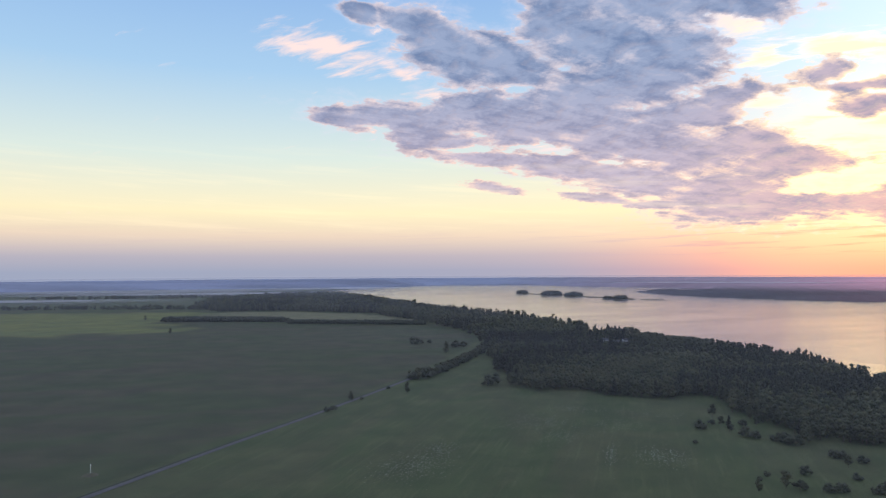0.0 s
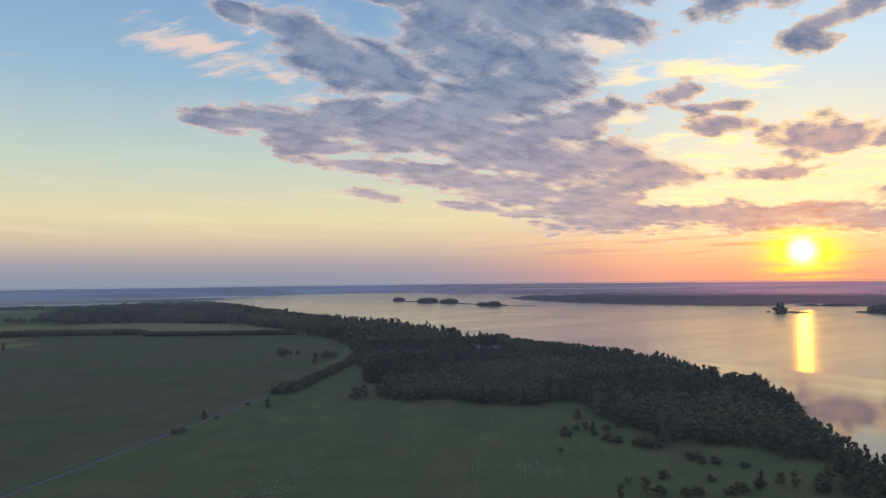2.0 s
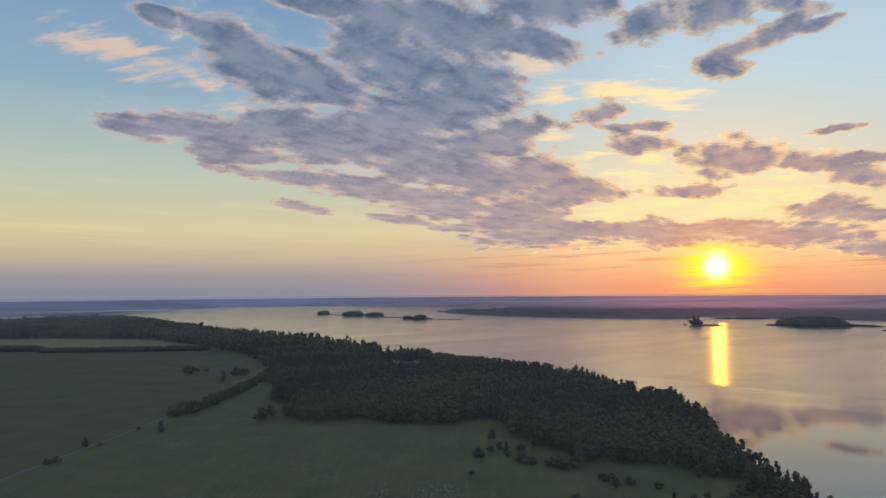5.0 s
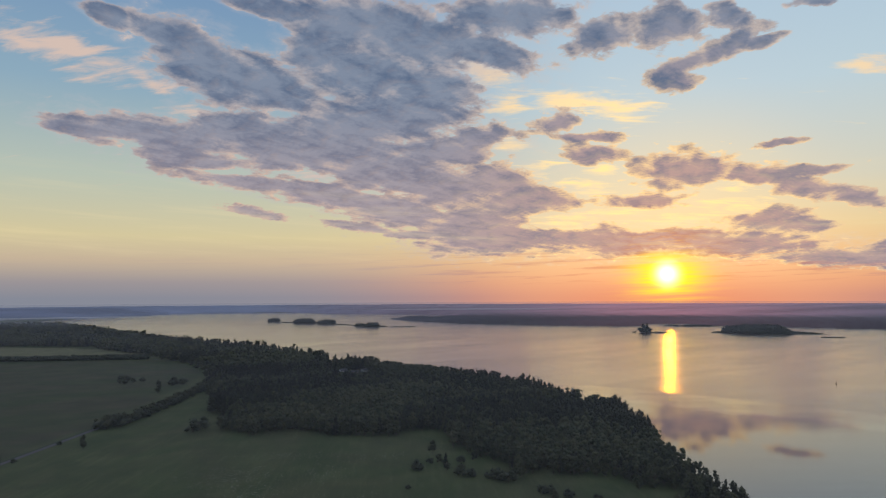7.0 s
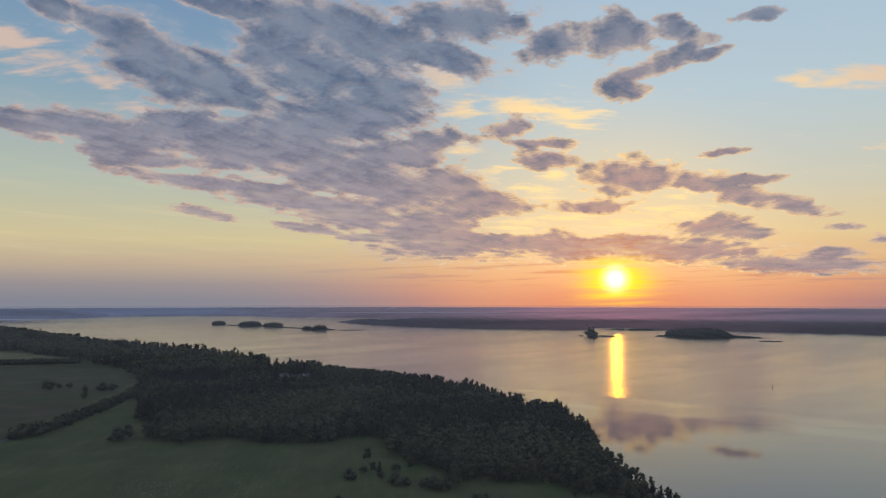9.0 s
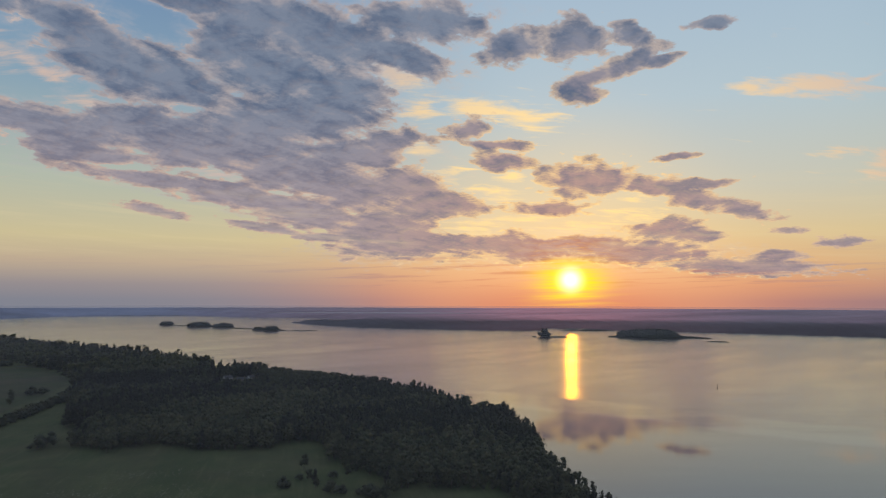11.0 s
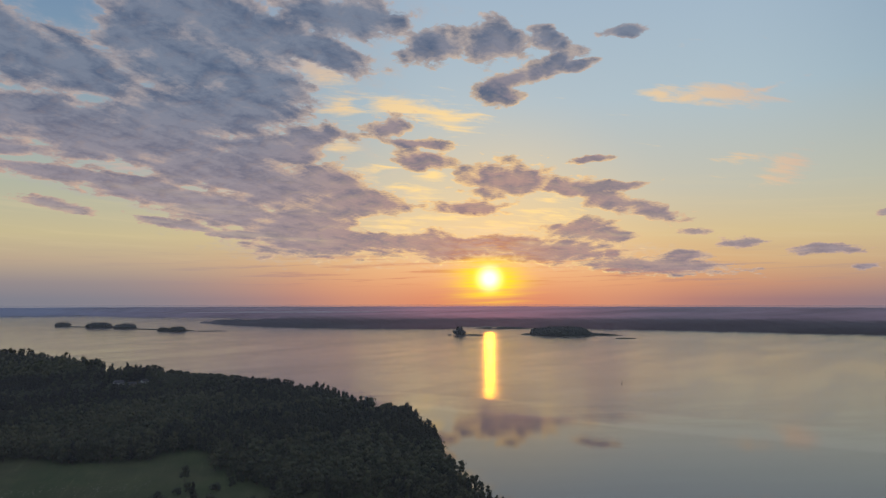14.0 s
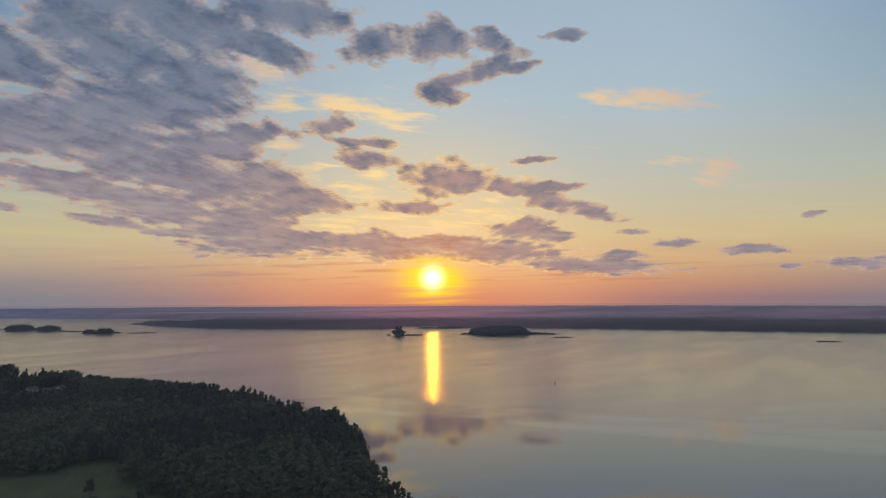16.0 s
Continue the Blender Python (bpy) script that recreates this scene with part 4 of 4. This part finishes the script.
bushes([(-69, 532, 7, "birch"), (-61, 535, 3, "bush"), (-81, 492, 4, "bush"), (-77, 496, 4, "bush"), (-27, 562, 9, "birch"), (-44, 582, 3, "bush"),
        (-20, 629, 11, "birch"), (-12, 640, 11, "bush")], "roadside trees", "dark leafy tree beside the country road")
bushes([(7, 827, 14, "birch"), (-35, 932, 13, "bush"), (-26, 945, 6, "bush"), (-15, 943, 6, "bush"), (20, 896, 11, "bush"), (30, 900, 9, "bush"),
        (46, 604, 11, "bush"), (41, 594, 8, "bush"), (-439, 1118, 9, "birch"), (-614, 1435, 9, "birch")], "lone field trees", "dark leafy tree standing alone in the field")


# ---- mist lying on the far fields ----


def mist_bank(x, y, z, rx, ry, turn):
    n = 40
    v = [(0, 0, 0.0)]
    for ring in (0.35, 0.7, 1.0):
        v += [(math.cos(6.2832 * k / n) * ring, math.sin(6.2832 * k / n) * ring, -0.3 * ring) for k in range(n)]
    f = [(0, 1 + k, 1 + (k + 1) % n) for k in range(n)]
    for r in range(2):
        for k in range(n):
            a, b = 1 + r * n + k, 1 + r * n + (k + 1) % n
            f += [(a, a + n, b), (b, a + n, b + n)]
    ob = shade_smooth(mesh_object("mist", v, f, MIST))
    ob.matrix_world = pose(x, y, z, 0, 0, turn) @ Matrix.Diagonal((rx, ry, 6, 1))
    ob.visible_shadow = False
    return tagged(ob, "thin pale evening mist lying over far fields", "mist", "mist banks")


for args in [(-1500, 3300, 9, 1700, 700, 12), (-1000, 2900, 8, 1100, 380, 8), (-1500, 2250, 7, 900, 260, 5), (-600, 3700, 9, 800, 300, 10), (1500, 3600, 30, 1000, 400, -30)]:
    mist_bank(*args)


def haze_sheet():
    """One added see-through sheet that imitates the air's haze over the lake and the far land."""
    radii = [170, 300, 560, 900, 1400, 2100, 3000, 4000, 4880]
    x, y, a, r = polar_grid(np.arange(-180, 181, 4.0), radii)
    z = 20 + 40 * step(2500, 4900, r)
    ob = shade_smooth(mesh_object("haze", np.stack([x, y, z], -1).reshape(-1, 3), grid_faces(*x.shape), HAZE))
    tagged(ob, "see-through sheet standing in for evening haze over lake and woods", "haze", kind="stuff")


haze_sheet()


# ---- houses in the yard by the lake, beacon, buoy, field marker ----
PLASTER = mat_plain("pale_plaster", (0.46, 0.45, 0.43), (0.58, 0.57, 0.55), 0.9, 0.9)
SLATE = mat_plain("grey_sheet_roof", (0.055, 0.055, 0.06), (0.09, 0.09, 0.10), 0.5, 0.6, 0.0, 0.1)
TIMBER = mat_plain("weathered_timber", (0.16, 0.13, 0.10), (0.24, 0.20, 0.16), 1.2, 0.9, 0.02)
WHITE = mat_plain("white_paint", (0.74, 0.74, 0.72), (0.82, 0.82, 0.80), 1.5, 0.6)
RUST = mat_plain("rusty_steel", (0.10, 0.06, 0.05), (0.18, 0.08, 0.05), 2.0, 0.7)
EARTH = mat_plain("bare_earth", (0.08, 0.075, 0.05), (0.12, 0.11, 0.07), 0.6, 0.95, 0.1)
GLASS = bpy.data.materials.new("window_glass")
GLASS.use_nodes = True
for key, value in (("Base Color", (0.02, 0.025, 0.03, 1)), ("Roughness", 0.05), ("IOR", 1.5)):
    GLASS.node_tree.nodes["Principled BSDF"].inputs[key].default_value = value


def part(name, bm, mat, parent, label=""):
    me = bpy.data.meshes.new(name)
    bmesh.ops.recalc_face_normals(bm, faces=bm.faces[:])
    bm.to_mesh(me)
    bm.free()
    me.materials.append(mat)
    ob = new(name, me)
    ob.parent = parent
    return tagged(ob, label)


def box(x0, y0, z0, x1, y1, z1, bevel=0.0):
    bm = bmesh.new()
    bmesh.ops.create_cube(bm, size=1.0, matrix=Matrix.Translation(((x0 + x1) / 2, (y0 + y1) / 2, (z0 + z1) / 2)) @ Matrix.Diagonal((x1 - x0, y1 - y0, z1 - z0, 1)))
    if bevel:
        bmesh.ops.bevel(bm, geom=bm.edges[:], offset=bevel, segments=1, affect="EDGES")
    return bm


def rod(r0, r1, z0, z1, sides=10, at=(0, 0)):
    bm = bmesh.new()
    bmesh.ops.create_cone(bm, cap_ends=True, segments=sides, radius1=r0, radius2=r1, depth=z1 - z0, matrix=Matrix.Translation((at[0], at[1], (z0 + z1) / 2)))
    return bm


def prism(half_x, half_y, z0, z1, thick=0.0):
    """Gable between two eaves along x; with thick, two roof slabs."""
    bm = bmesh.new()
    if thick:
        for side in (-1, 1):
            lo = [(sx * half_x, side * half_y, z0) for sx in (-1, 1)]
            hi = [(sx * half_x, 0, z1) for sx in (1, -1)]
            low = [bm.verts.new(v) for v in lo + hi]
            top = [bm.verts.new((v[0], v[1], v[2] + thick)) for v in lo + hi]
            bm.faces.new(low)
            bm.faces.new(top)
            for k in range(4):
                bm.faces.new((low[k], low[(k + 1) % 4], top[(k + 1) % 4], top[k]))
    else:
        a = [bm.verts.new((sx * half_x, y, z)) for sx in (-1, 1) for y, z in ((-half_y, z0), (half_y, z0), (0, z1))]
        bm.faces.new(a[:3])
        bm.faces.new(a[3:])
        for i, j in ((0, 1), (1, 2), (2, 0)):
            bm.faces.new((a[i], a[j], a[3 + j], a[3 + i]))
    return bm


def house(x, y, turn, length, width, eave, ridge, wall_mat, label):
    h = new("house")
    h.matrix_world = pose(x, y, 0, 0, 0, turn)
    wall = part("wall", box(-length / 2, -width / 2, -0.3, length / 2, width / 2, eave), wall_mat, h)
    part("gable", prism(length / 2 - 0.02, width / 2 - 0.02, eave, ridge - 0.15), wall_mat, h)
    part("roof", prism(length / 2 + 0.5, width / 2 + 0.45, eave - 0.12, ridge, 0.14), SLATE, h, "pale grey sheet roof")
    part("chimney", box(length * 0.2, -0.35, ridge - 0.8, length * 0.2 + 0.6, 0.35, ridge + 0.9, 0.04), TIMBER, h, "dark chimney stack")
    part("door", box(-length * 0.1, -width / 2 - 0.05, 0, -length * 0.1 + 0.95, -width / 2 + 0.05, 2.05, 0.01), TIMBER, h, "weathered timber door")
    for wx in (-length * 0.35, length * 0.15, length * 0.36):
        w = part("window", box(wx - 0.65, -width / 2 - 0.06, 0.95, wx + 0.65, -width / 2 + 0.02, 2.25, 0.01), WHITE, h, "white window frame")
        part("pane", box(wx - 0.55, -width / 2 - 0.075, 1.05, wx + 0.55, -width / 2 - 0.062, 2.15), GLASS, w)
    return tagged(h, label, "house", "houses in the lakeside yard")


house(226, 944, 18, 10, 7, 3.0, 5.8, PLASTER, "small white plastered house with a pale grey roof")
house(240, 930, -8, 13, 6, 2.7, 4.3, TIMBER, "long low timber building with a pale grey roof")
house(254, 944, 30, 8, 6, 2.7, 5.0, PLASTER, "small pale cottage among dark trees by the lake")
bushes([(262, 962, 16, "birch"), (272, 955, 18, "birch"), (268, 972, 19, "birch"), (216, 958, 13, "birch"), (208, 948, 12, "birch")], "yard trees", "tall round-crowned tree behind the lakeside houses")


def beacon(x, y):
    b = new("shore_beacon")
    b.matrix_world = pose(x, y, 0, 0, 0, 25) @ Matrix.Scale(0.92, 4)
    for sx in (-1, 1):
        for sy in (-1, 1):
            bm = bmesh.new()
            bmesh.ops.create_cone(bm, cap_ends=True, segments=6, radius1=0.12, radius2=0.09, depth=15)
            bmesh.ops.transform(bm, verts=bm.verts[:], matrix=Matrix.Translation((sx * 0.9, sy * 0.9, 7.4)) @ Matrix.Shear("XY", 4, (-sx * 0.07, -sy * 0.07)))
            part("leg", bm, WHITE, b)
    for z in (4.0, 8.5):
        part("brace", box(-1.2, -0.08, z, 1.2, 0.08, z + 0.16), WHITE, b)
    part("board", box(-1.3, -0.1, 12.5, 1.3, 0.1, 17.0, 0.04), WHITE, b, "white painted day board")
    return tagged(b, "white lattice shore beacon with a day board", "beacon")


beacon(366, 601)


def buoy(x, y):
    b = new("buoy")
    b.matrix_world = pose(x, y, WATER_Z, 3, 2, 0)
    part("float", rod(0.9, 0.75, -0.4, 0.7, 14), RUST, b, "dark drum float")
    part("mast", rod(0.28, 0.14, 0.7, 3.4, 8), RUST, b)
    part("topmark", rod(0.5, 0.05, 3.3, 4.2, 8), RUST, b, "dark cone topmark")
    return tagged(b, "dark rusty channel buoy floating on calm water", "buoy")


buoy(724, 631)


def marker(x, y):
    m = new("survey_marker")
    m.matrix_world = pose(x, y, 0)
    mound = bmesh.new()
    bmesh.ops.create_cone(mound, cap_ends=True, segments=18, radius1=4.2, radius2=0.9, depth=1.3, matrix=Matrix.Translation((0, 0, 0.45)))
    for v in mound.verts:
        v.co += Vector((noise.noise(v.co), noise.noise(v.co * 1.3 + Vector((5, 0, 0))), 0.4 * noise.noise(v.co * 0.8))) * 0.5
    part("mound", mound, EARTH, m, "low overgrown earth mound")
    part("post", rod(0.16, 0.12, 0.9, 5.6, 8), WHITE, m, "white post")
    part("plate", box(-0.3, -0.05, 4.7, 0.3, 0.2, 5.3, 0.02), WHITE, m)
    return tagged(m, "white survey post on a low earth mound in the field", "marker")


marker(-173, 342)

# ---- pale weeds standing in drifts and rows in the meadow ----
WEED = mat_plain("pale_weeds", (0.17, 0.19, 0.12), (0.30, 0.31, 0.22), 3.0, 0.9)


def weeds():
    rng = np.random.default_rng(8)
    V, F = [], []
    drifts = [(62, 452, 26, 26, 320), (70, 415, 16, 22, 160), (112, 440, 18, 22, 160), (92, 372, 4, 26, 160), (118, 366, 15, 20, 420), (-14, 352, 18, 26, 520),
              (0, 385, 10, 18, 160), (100, 492, 40, 10, 160), (150, 470, 20, 14, 80)]
    row = np.array([math.sin(radians(16)), math.cos(radians(16))])
    across = np.array([row[1], -row[0]])
    for cx, cy, w, l, count in drifts:
        for _ in range(count):
            u = round(rng.normal(0, 0.5) * w / 2.2) * 2.2 + rng.normal(0, 0.55)
            q = np.array([cx, cy]) + across * u + row * rng.normal(0, 0.5) * l
            h = rng.uniform(0.4, 0.9)
            for k in range(3):
                a = rng.random() * 6.28
                o = np.array([math.cos(a), math.sin(a)]) * rng.uniform(0.16, 0.42)
                b = len(V)
                V += [(q[0] - o[0], q[1] - o[1], h * 0.9), (q[0] + o[0], q[1] + o[1], h), (q[0] + o[1], q[1] - o[0], h * 0.95), (q[0] - o[1], q[1] + o[0], h * 0.92)]
                F += [(b, b + 2, b + 1), (b, b + 1, b + 3)]
    tagged(mesh_object("weeds", V, F, WEED), "pale dry weeds standing in rows in the meadow", "weeds", kind="stuff")


weeds()
